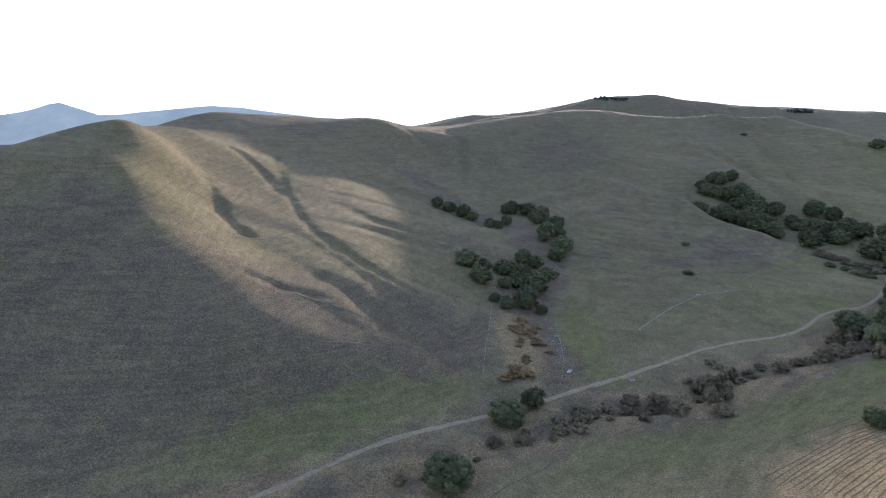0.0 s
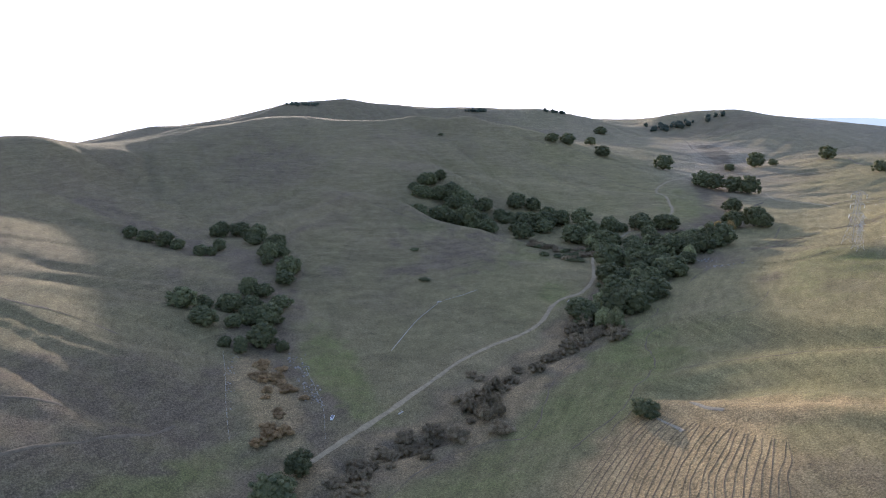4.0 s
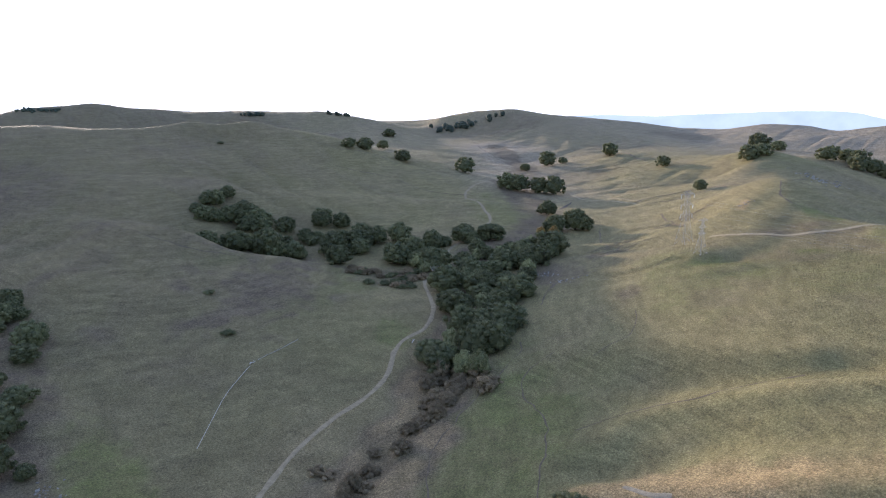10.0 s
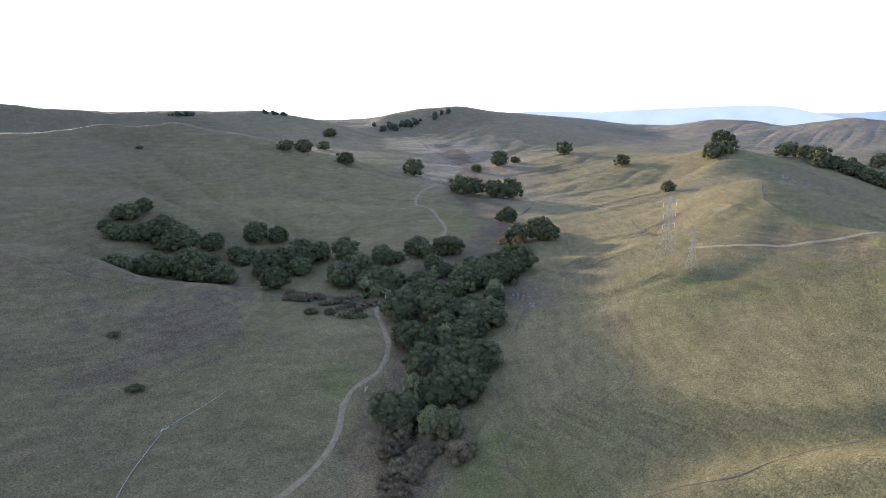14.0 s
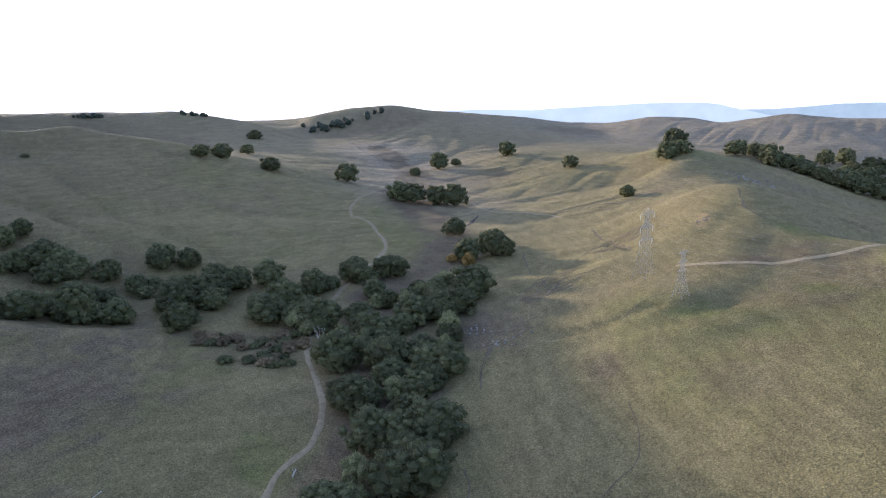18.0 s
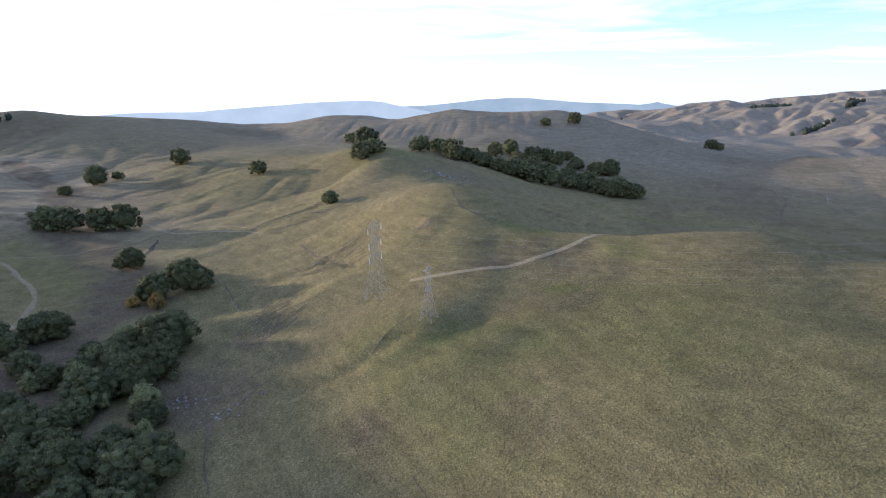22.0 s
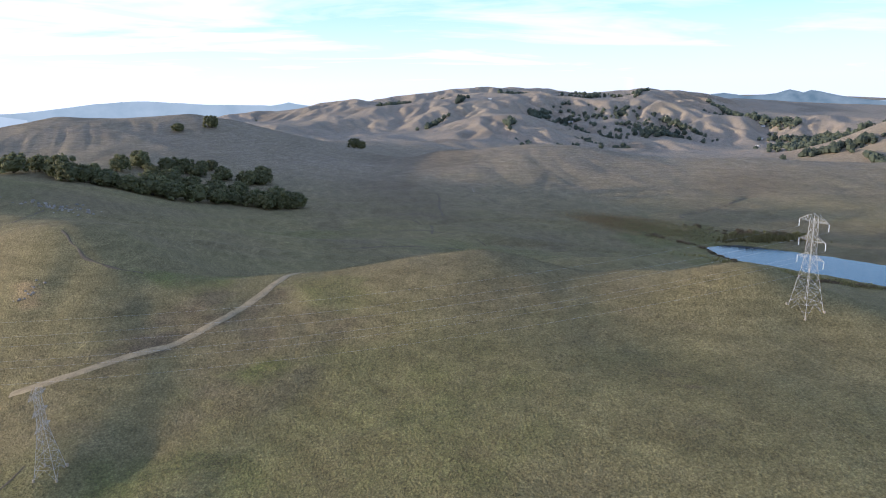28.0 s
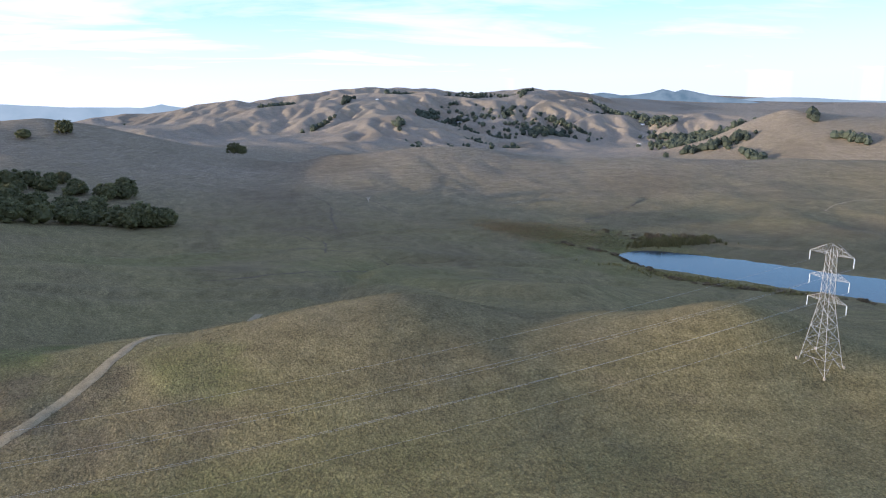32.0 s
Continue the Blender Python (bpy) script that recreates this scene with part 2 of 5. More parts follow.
GRASS = grassland()
OAK_LEAF = foliage("oak_leaf", (0.080, 0.083, 0.038), (0.200, 0.190, 0.080))
WILLOW_LEAF = foliage("willow_leaf", (0.150, 0.150, 0.064), (0.340, 0.320, 0.145))
# far woods' leaf: bluer than the oaks', distance haze put into the colour
HAZY_LEAF = foliage("hazy_leaf", (0.060, 0.074, 0.050), (0.120, 0.132, 0.086))
BRUSH_LEAF = foliage("brush_leaf", (0.165, 0.120, 0.064), (0.330, 0.245, 0.135))
AMBER_LEAF = foliage("amber_leaf", (0.26, 0.165, 0.050), (0.46, 0.30, 0.095))
RUST_LEAF = foliage("rust_leaf", (0.230, 0.140, 0.060), (0.420, 0.275, 0.120))
REED = foliage("reed", (0.170, 0.150, 0.056), (0.340, 0.280, 0.115))
TUFT = foliage("tuft", (0.110, 0.095, 0.045), (0.250, 0.205, 0.110))
TUSSOCK = foliage("tussock", (0.095, 0.082, 0.038), (0.210, 0.170, 0.085))
BARK = plain("bark", (0.10, 0.082, 0.066), 0.95, 0.35, 0.8, bump=0.05)
DEAD_WOOD = plain("dead_wood", (0.48, 0.42, 0.34), 0.9, 0.25, 0.6)
STEEL = plain("galvanised_steel", (0.44, 0.42, 0.38), 0.6, 0.15, 0.5, metal=0.2)
GLASSY = plain("porcelain", (0.75, 0.75, 0.72), 0.35, 0.1, 0.2, gloss=0.5)
CONCRETE = plain("concrete", (0.36, 0.30, 0.22), 0.95, 0.2, 0.3)
DIRT = plain("track_dirt", (0.315, 0.242, 0.135), 0.97, 0.28, 2.5, bump=0.06)
LANE = plain("lane_dirt", (0.285, 0.216, 0.122), 0.97, 0.3, 2.5, bump=0.06)
LEDGE = plain("pale_ledge", (0.29, 0.23, 0.145), 0.95, 0.3, 1.2, bump=0.08)
TRAIL = plain("trail_dirt", (0.150, 0.112, 0.068), 0.97, 0.35, 2.0, bump=0.06)
RILL = plain("rill_earth", (0.080, 0.062, 0.046), 0.97, 0.35, 1.5, bump=0.06)
FURROW = plain("furrow_earth", (0.165, 0.112, 0.060), 0.97, 0.35, 1.5, bump=0.05)
STONE = plain("pale_stone", (0.27, 0.235, 0.19), 0.95, 0.25, 0.7, bump=0.05, each=0.3)
WATER = water()
WALL_PAINT = plain("white_wall", (0.75, 0.74, 0.70), 0.85, 0.1, 2.0)
ROOFING = plain("grey_roof", (0.28, 0.26, 0.25), 0.8, 0.2, 2.0)


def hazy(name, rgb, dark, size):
    """A range so far off that only air shows, its haze painted as glow."""
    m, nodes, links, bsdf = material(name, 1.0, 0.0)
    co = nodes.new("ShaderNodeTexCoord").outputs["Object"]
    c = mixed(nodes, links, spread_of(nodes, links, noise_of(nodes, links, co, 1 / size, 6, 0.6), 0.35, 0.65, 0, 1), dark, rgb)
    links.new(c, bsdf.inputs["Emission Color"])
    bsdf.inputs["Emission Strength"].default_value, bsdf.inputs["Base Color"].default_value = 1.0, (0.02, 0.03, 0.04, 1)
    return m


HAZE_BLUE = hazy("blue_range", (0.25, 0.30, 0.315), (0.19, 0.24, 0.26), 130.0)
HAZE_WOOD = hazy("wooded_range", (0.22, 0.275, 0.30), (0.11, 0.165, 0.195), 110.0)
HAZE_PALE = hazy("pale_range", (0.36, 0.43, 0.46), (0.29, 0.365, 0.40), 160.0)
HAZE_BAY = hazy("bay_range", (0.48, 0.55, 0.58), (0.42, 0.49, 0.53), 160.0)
# ---------------------------------------------------------------- the lie of the land
LAND = []


def land(*points):
    """Crests, spurs, creek beds and hollows: places on one landform line."""
    LAND.extend(points)


# the creek valley and its floor
land((-127, 219, -17), (-71, 225, -20), (-10, 262, -18), (35, 290, -19), (95, 309, -18), (165, 345, -15), (235, 375, -10))
land((300, 420, -4), (360, 455, 0), (420, 490, 5), (487, 537, 12), (600, 620, 14), (700, 690, 17), (790, 750, 19))
land((18, 318, -17), (70, 331, -14), (137, 275, -12), (196, 460, -8), (314, 446, -1), (-78, 256, -17))
land((890, 800, 20), (1000, 900, 22), (1130, 1050, 28), (1270, 1330, 36), (1330, 1530, 54))
# the slope with the towers, and its crest
land((191, 246, 4), (269, 252, 13), (318, 232, 30), (308, 326, 11), (315, 312, 15), (250, 310, 0), (380, 360, 17), (150, 200, 4))
land((435, 398, 16), (467, 308, 38), (468, 330, 38), (377, 240, 40), (439, 143, 51), (420, 174, 50), (414, 152, 51), (514, 255, 49), (517, 367, 33))
land((586, 247, 56), (563, 190, 62), (547, 146, 61.5), (442, 75, 58.5), (441, 86, 58.5), (415, 10, 48))
land((593, 352, 60), (583, 401, 38), (636, 436, 34), (640, 330, 74), (672, 368, 72), (760, 400, 60), (850, 450, 66), (944, 485, 75))
land((560, 460, 18), (640, 520, 18), (730, 482, 40), (870, 510, 40), (820, 580, 30), (873, 369, 55), (1010, 430, 66))
land((552, 168, 64.5), (531, 122, 56), (514, 103, 56.5), (493, 91, 61.5), (473, 83, 66))
land((630, 250, 42), (618, 190, 39), (606, 130, 38), (565, 85, 40), (515, 55, 42), (478, 35, 42), (690, 140, 20), (740, 250, 36), (720, 300, 50))
# the hollow behind the crest, the pond and the brown ridge
land((679, 25, 14), (600, 60, 36), (794, 207, 27), (888, 153, 4), (960, 250, 14), (1094, 143, -2), (1100, 230, 6))
land((1181, -116, -20), (962, -164, -27), (807, -300, -35), (1030, -495, -28), (807, -574, -34), (740, -130, -28), (870, 0, -8))
land((825, -215, -37), (720, -265, -38.5), (640, -310, -38.5), (560, -330, -38), (690, -210, -36), (610, -270, -36), (600, -400, -35), (720, -340, -36))
land((1244, -15, -12), (1361, 7, -6), (1568, -88, -12), (1527, -202, 10), (1453, -360, 20), (1393, -459, 13), (1332, -543, -3), (1248, -700, -8))
land((1169, -800, -15), (1060, -880, -11), (965, -960, -13), (860, -1020, -16), (1200, -300, -24), (1150, -480, -22), (900, -750, -32))
land((1800, -350, -70), (1700, -600, -95), (1550, -900, -115), (1400, -1200, -125), (1200, -1300, -125))
# the round tops with the grove below them
land((1055, 761, 47), (1200, 640, 46), (1180, 420, 48), (1350, 300, 30), (1250, 150, 4), (1622, 270, 62), (1830, -116, -4))
land((1741, 892, 57), (1770, 783, 78), (1800, 682, 77), (1820, 608, 66), (1777, 476, 93), (1780, 400, 88), (1760, 234, 90), (1750, 125, 66))
land((1500, 520, 40), (1450, 700, 40), (1600, 850, 45), (2100, 300, 40), (2150, 700, 30))
# the dome beyond the head of the creek
land((1375, 1494, 77), (1446, 1422, 97), (1511, 1348, 104), (1564, 1283, 95), (1633, 1186, 86), (1690, 1080, 76), (1300, 1250, 50))
land((1250, 1050, 36), (1400, 950, 50), (1750, 1700, 40), (1900, 1300, 30))
# the long hill on the far side of the creek
land((92, 1112, 80), (210, 1096, 95), (278, 1080, 101), (361, 1054, 93), (437, 1024, 101), (503, 995, 102), (600, 930, 85), (680, 900, 60), (760, 880, 42))
land((210, 1135, 84), (290, 1115, 90), (370, 1090, 83), (450, 1062, 90), (520, 1030, 88))
land((446, 976, 80), (582, 803, 37), (406, 693, 20), (344, 583, 6), (277, 507, 1), (200, 511, -1), (480, 620, 16), (660, 800, 34))
land((330, 860, 66), (280, 760, 44), (430, 780, 38), (520, 720, 24), (180, 880, 52))
# the shoulder before the oak hollow, and the hollow
land((227, 730, 38), (240, 694, 35), (254, 655, 29), (271, 625, 23), (302, 596, 14), (337, 564, 5))
land((264, 666, 22), (287, 646, 16), (311, 624, 10), (336, 611, 5), (363, 598, 5))
land((117, 545, 0), (75, 500, -4), (60, 420, -10), (91, 679, 5), (70, 790, 14), (10, 880, 30), (150, 760, 26))
land((730, 1060, 44), (850, 990, 34), (900, 1150, 42), (650, 1250, 50), (400, 1350, 40), (200, 1350, 40))
# the spur with the cattle, its flank, the drain beside it and the hills behind it
land((-238, 526, 102), (-236, 484, 105), (-258, 474, 98), (-286, 459, 92), (-304, 449, 88), (-205, 425, 78), (-165, 360, 50), (-125, 308, 25), (-100, 285, 8))
land((-200, 476, 75), (-234, 549, 93), (-239, 632, 91), (-163, 468, 45), (-128, 410, 35), (-75, 344, 17), (-47, 317, 4), (-200, 539, 70))
land((-200, 706, 66), (-150, 590, 51), (-97, 478, 31), (-52, 425, 20), (-17, 400, 9))
land((-230, 780, 76), (-149, 757, 58), (-88, 655, 38), (-38, 548, 24), (-4, 478, 10), (23, 430, -2))
land((-330, 870, 82), (-288, 880, 92), (-220, 890, 88), (-130, 900, 85), (-60, 910, 80), (24, 1020, 72), (12, 365, -8))
land((-330, 380, 45), (-300, 300, 20), (-250, 250, -4), (-200, 200, -14), (-450, 620, 28), (-600, 500, 0), (-520, 900, -10), (-150, 1150, 40), (-800, 1300, -70), (-330, 1150, 20))
# the ridge below the sun and the saddles beside it
land((111, 1907, 40), (254, 1892, 55), (436, 1855, 95), (501, 1838, 98), (585, 1812, 110), (673, 1779, 92), (879, 1683, 90), (1041, 1584, 92), (1111, 1534, 83))
land((-128, 1966, -16), (32, 1968, 18), (176, 1959, 36), (950, 1350, 48), (600, 2300, -20))
land((350, 1770, 45), (500, 1745, 54), (640, 1705, 54), (800, 1630, 50), (950, 1520, 52), (300, 1450, 22), (500, 1450, 24), (150, 1500, 5), (0, 1480, -12), (-150, 1480, -30), (700, 1350, 36))
# the big massif and its foot
land((3949, -113, 1), (3896, -449, 32), (3857, -619, 41), (3754, -956, 55), (3606, -1310, 94), (3527, -1466, 85), (3441, -1616, 95), (3302, -1830, 66))
land((3197, -1974, 90), (3044, -2056, 43), (2830, -2143, -6), (2584, -2174, -38), (2369, -2165, -54), (2230, -2120, -80), (3000, -2500, -20), (2600, -2650, -70), (2032, -2681, -90))
land((2153, -478, -50), (2221, -777, -56), (2167, -973, -76), (2099, -1701, -116), (2900, -900, -10), (2800, -1500, -15), (2500, -1100, -50), (3000, -300, -45))
land((1591, -1662, 26), (1671, -1608, -6), (1758, -1543, -50), (1858, -1460, -100), (1497, -1719, 10), (1379, -1784, 2), (1250, -1850, 0), (1900, -2100, -90))
# far rims and the ground under and behind the flight
land((-1600, 2760, -170), (-928, 3000, -170), (-296, 3156, -180), (-900, 1800, -110), (2600, 2600, -120), (3600, 1500, -90), (4700, 0, -60), (3000, 3600, -220))
land((4700, -2600, 0), (2400, -3800, -60), (800, -3000, -80), (-1000, -2000, -40), (-2200, 500, -60), (0, 4500, -300), (-2300, 2800, -220), (4700, 3000, -200), (-2300, 4700, -300), (1500, 4700, -300))
land((0, 0, -10), (0, 120, -14), (-200, 50, -12), (150, 60, 20), (260, 130, 40), (350, 150, 47), (330, 40, 42), (100, -250, 20), (400, -250, 20), (500, -700, -10))

_L = np.array(LAND, float)
_XY, _Z = _L[:, :2] / 500.0, _L[:, 2]


def _kernel(d2):
    return -np.sqrt(d2 + 0.002)


def _weights(soft=-0.002):
    n = len(_XY)
    d2 = ((_XY[:, None] - _XY[None]) ** 2).sum(-1)
    p = np.c_[np.ones(n), _XY]
    a = np.zeros((n + 3, n + 3))
    a[:n, :n], a[:n, n:], a[n:, :n] = _kernel(d2) + soft * np.eye(n), p, p.T
    return np.linalg.solve(a, np.r_[_Z, 0, 0, 0])


_W = _weights()


def _hash(i, j, seed):
    h = (i * 374761393 + j * 668265263 + seed * 974711) & 0x7FFFFFFF
    h = ((h ^ (h >> 13)) * 1274126177) & 0x7FFFFFFF
    return ((h ^ (h >> 16)) & 0xFFFF) / 65535.0


def value_noise(x, y, size, seed=0):
    """Smooth noise from -1 to 1 with features of that size in metres."""
    u, v = np.asarray(x, float) / size, np.asarray(y, float) / size
    i, j = np.floor(u).astype(np.int64), np.floor(v).astype(np.int64)
    a, b = u - i, v - j
    a, b = a * a * a * (a * (a * 6 - 15) + 10), b * b * b * (b * (b * 6 - 15) + 10)
    n00, n10, n01, n11 = _hash(i, j, seed), _hash(i + 1, j, seed), _hash(i, j + 1, seed), _hash(i + 1, j + 1, seed)
    return 2 * ((n00 * (1 - a) + n10 * a) * (1 - b) + (n01 * (1 - a) + n11 * a) * b) - 1


def smooth(v, lo, hi):
    u = np.clip((v - lo) / (hi - lo), 0, 1)
    return u * u * (3 - 2 * u)


CREEK_BED = [(-140, 190), (-60, 215), (0, 245), (40, 272), (80, 298), (115, 298), (150, 322), (190, 345), (225, 352), (262, 372), (300, 392)]
POND_AXIS = [(795, -243), (740, -264), (690, -284), (640, -300), (575, -318)]


GULLIES = (
    (3.4, [(-241, 435), (-250, 407), (-257, 381), (-270, 340)]), (4.2, [(-225, 423), (-230, 379), (-239, 351), (-256, 320)]), (4.0, [(-199, 375), (-208, 338), (-218, 315), (-236, 280)]),
    (4.0, [(-268, 422), (-276, 395), (-290, 360)]), (1.8, [(-177, 735), (-158, 640), (-130, 560), (-97, 478), (-52, 425), (-17, 400)]), (3.0, [(-185, 520), (-163, 471), (-140, 440)]),
    (3.0, [(-195, 639), (-161, 607), (-143, 570)]), (1.2, [(-115, 362), (-94, 362), (-74, 364)]), (0.5, [(520, 250), (490, 262), (470, 285), (440, 320), (420, 350)]),
    (0.9, [(458, 338), (448, 348), (436, 358), (425, 375)]), (2.0, [(605, 420), (590, 405), (572, 393)]), (1.2, [(1030, -490), (990, -420), (960, -320)]), (1.0, [(1200, -420), (1120, -360), (1050, -280)]), (1.0, [(1280, -300), (1200, -240), (1110, -190)]),
)


SPURS = (  # height, half width, and the line of each crest; below nought: a swale
    (3.2, 17, [(215, 270), (240, 264), (259, 256), (274, 243), (281, 227), (292, 202), (305, 165)]), (2.6, 13, [(200, 246), (210, 229), (213, 216), (219, 203), (226, 191), (232, 174), (245, 140)]),
    (-2.4, 16, [(215, 250), (229, 237), (246, 226), (256, 213), (262, 188), (275, 150)]), (-2.8, 20, [(255, 318), (280, 317), (285, 292), (295, 265), (301, 238), (318, 190)]),
    (2.2, 20, [(300, 325), (311, 308), (320, 281), (318, 248), (322, 216)]), (-1.1, 18, [(560, 300), (524, 290), (488, 300), (455, 318), (425, 345), (405, 372)]),
    (0.9, 18, [(548, 236), (520, 250), (495, 262), (462, 288), (430, 310)]), (-1.6, 9, [(456, 340), (446, 348), (436, 358), (424, 378)]),
    (4.0, 40, [(240, 850), (300, 790), (370, 760), (450, 740), (530, 690), (590, 655)]), (-4.0, 34, [(330, 850), (400, 810), (480, 790), (560, 750), (620, 720)]), (-4.0, 26, [(200, 800), (250, 720), (300, 690), (370, 670), (440, 655), (520, 635)]),
    (3.5, 30, [(180, 800), (205, 720), (225, 665), (255, 620), (295, 590)]), (3.0, 26, [(120, 780), (140, 680), (165, 600), (200, 550)]),
)


def off_line(x, y, line, reach=80.0):
    """The distance in plan from a broken line, as far as reach."""
    p = np.array(line, float)
    best = np.full(np.shape(x), reach)
    near = np.nonzero((x > p[:, 0].min() - reach) & (x < p[:, 0].max() + reach) & (y > p[:, 1].min() - reach) & (y < p[:, 1].max() + reach))
    u, v = x[near], y[near]
    d2 = np.full(u.shape, reach * reach)
    for (ax, ay), (bx, by) in zip(line[:-1], line[1:]):
        dx, dy = bx - ax, by - ay
        t = np.clip(((u - ax) * dx + (v - ay) * dy) / (dx * dx + dy * dy), 0, 1)
        d2 = np.minimum(d2, (u - ax - t * dx) ** 2 + (v - ay - t * dy) ** 2)
    best[near] = np.sqrt(d2)
    return best


def ravines(x, y):
    """Where water has worn the massif: 0 on the spurs, towards 1 in the beds."""
    return np.clip(-worn_at(x, y, MASSIF_WEAR) / 34.0, 0, 1.2)


def landform(x, y):
    """The smooth landforms, before water has worn them."""
    z = np.empty(len(x))
    for k in range(0, len(x), 20000):
        q = np.c_[x[k:k + 20000], y[k:k + 20000]] / 500.0
        d2 = ((q ** 2).sum(1)[:, None] + (_XY ** 2).sum(1)[None] - 2 * q @ _XY.T).clip(0)
        z[k:k + 20000] = _kernel(d2) @ _W[:len(_XY)] + _W[-3] + q @ _W[-2:]
    return z


def blurred(a, times):
    for _ in range(times):
        p = np.pad(a, 1, mode="edge")
        a = (p[:-2, 1:-1] + p[2:, 1:-1] + p[1:-1, :-2] + p[1:-1, 2:] + 2 * a) / 6
    return a


def wear(x0, x1, y0, y1, step, rounds, rate, relief, size, seed, soften):
    """How deep running water cuts the landforms of a rectangle: each cell drains to its lowest neighbour, and wears by what drains through it."""
    xs, ys = np.arange(x0, x1 + step, step), np.arange(y0, y1 + step, step)
    gx, gy = np.meshgrid(xs, ys)
    rows, cols = gx.shape
    base = landform(gx.ravel(), gy.ravel()).reshape(rows, cols)
    h = base + relief * (value_noise(gx, gy, size, seed) + 0.5 * value_noise(gx, gy, size * 0.45, seed + 1) + 0.25 * value_noise(gx, gy, size * 0.2, seed + 2) + 0.12 * value_noise(gx, gy, size * 0.09, seed + 3))
    around = [(dy, dx, math.hypot(dx, dy) * step) for dy in (-1, 0, 1) for dx in (-1, 0, 1) if dx or dy]
    cell = np.arange(rows * cols).reshape(rows, cols)
    for _ in range(rounds):
        pad = np.pad(h, 1, mode="edge")
        best, to, far = np.zeros_like(h), cell.copy(), np.full(h.shape, float(step))
        for dy, dx, d in around:
            fall = (h - pad[1 + dy:rows + 1 + dy, 1 + dx:cols + 1 + dx]) / d
            better = fall > best
            best[better], far[better] = fall[better], d
            to[better] = (cell + dy * cols + dx)[better]
        order = np.argsort(h.ravel(), kind="stable").tolist()
        into, gap, flow, level = to.ravel().tolist(), far.ravel().tolist(), [1.0] * h.size, h.ravel().tolist()
        for c in reversed(order):
            if into[c] != c:
                flow[into[c]] += flow[c]
        for c in order:
            r = into[c]
            if r != c:
                f = rate * math.sqrt(flow[c]) * step / gap[c]
                level[c] = (level[c] + f * level[r]) / (1 + f)
        h = np.array(level).reshape(rows, cols)
        h += soften * (blurred(h, 1) - h)
    cut = blurred(h, 1) - base
    u, v = np.minimum(gx - x0, x1 - gx), np.minimum(gy - y0, y1 - gy)
    return xs[0], ys[0], step, cut * smooth(np.minimum(u, v), 0, 30 * step)


def worn_at(x, y, field):
    x0, y0, step, cut = field
    u, v = (np.asarray(x, float) - x0) / step, (np.asarray(y, float) - y0) / step
    inside = (u > 0) & (v > 0) & (u < cut.shape[1] - 1.01) & (v < cut.shape[0] - 1.01)
    u, v = np.clip(u, 0, cut.shape[1] - 1.01), np.clip(v, 0, cut.shape[0] - 1.01)
    i, j = u.astype(int), v.astype(int)
    a, b = u - i, v - j
    z = (cut[j, i] * (1 - a) + cut[j, i + 1] * a) * (1 - b) + (cut[j + 1, i] * (1 - a) + cut[j + 1, i + 1] * a) * b
    return np.where(inside, z, 0.0)


HILL_WEAR = wear(-480, 2060, -820, 2000, 6.0, 8, 0.055, 3.2, 150, 11, 0.2)
MASSIF_WEAR = wear(1560, 4240, -2760, 120, 9.0, 14, 0.14, 30.0, 460, 31, 0.6)


def ground_z(x, y):
    """The height of the ground: the landforms as water has worn them, with small folds on the near slopes."""
    x, y = np.broadcast_arrays(np.asarray(x, float), np.asarray(y, float))
    shape, x, y = x.shape, x.ravel(), y.ravel()
    z = landform(x, y)
    far_off = np.hypot(x - 300, y - 250)
    massif = smooth(x - 0.55 * y, 2250, 2900)
    z += (1 - massif) * smooth(far_off, 90, 420) * (1 - 0.72 * smooth(-x, -20, 110)) * (1 - 0.6 * smooth(x, 800, 1100) * (1 - smooth(y, 250, 500)) - 0.35 * smooth(x, 1300, 1500) * smooth(y, 250, 500)) * (1.0 + worn_at(x, y, HILL_WEAR)) + massif * (7 + worn_at(x, y, MASSIF_WEAR))
    for gully in GULLIES:
        z -= gully[0] * (1 - smooth(off_line(x, y, gully[1]) + 3 * value_noise(x, y, 18, 27) + 2.5 * value_noise(x, y, 7, 28), 0, gully[0] * 3.2))
    for rise, half, line in SPURS:
        z += rise * (1 - smooth(off_line(x, y, line) + 0.12 * half * value_noise(x, y, half, 29), 0.0, half))
    near = 1 - massif
    z += near * ((0.3 + 0.8 * smooth(far_off, 150, 330)) * value_noise(x, y, 70, 21) + (0.2 + 0.3 * smooth(far_off, 150, 330)) * value_noise(x, y, 26, 22) + 0.16 * value_noise(x, y, 9, 23))
    # the creek's cut banks and the pond's basin
    z -= 2.6 * (1 - smooth(off_line(x, y, CREEK_BED) + 2.5 * value_noise(x, y, 14, 24), 3.0, 8.5))
    pond = off_line(x, y, POND_AXIS)
    z = np.where(pond < 75, np.maximum(z, -36.6 + 0.3 * value_noise(x, y, 12, 25)), z)
    z -= (z + 39.5) * (1 - smooth(pond + 3 * value_noise(x, y, 20, 26), 27, 37))
    return z.reshape(shape)


# ---------------------------------------------------------------- building helpers
def mesh_of(name, verts, faces, smooth_faces=False):
    me = bpy.data.meshes.new(name)
    verts, faces = np.asarray(verts, np.float32), np.asarray(faces, np.int32)
    me.vertices.add(len(verts))
    me.vertices.foreach_set("co", verts.ravel())
    n = faces.shape[1]
    me.loops.add(faces.size)
    me.loops.foreach_set("vertex_index", faces.ravel())
    me.polygons.add(len(faces))
    me.polygons.foreach_set("loop_start", np.arange(0, faces.size, n, dtype=np.int32))
    me.polygons.foreach_set("use_smooth", np.full(len(faces), smooth_faces))
    me.update(calc_edges=True)
    return me


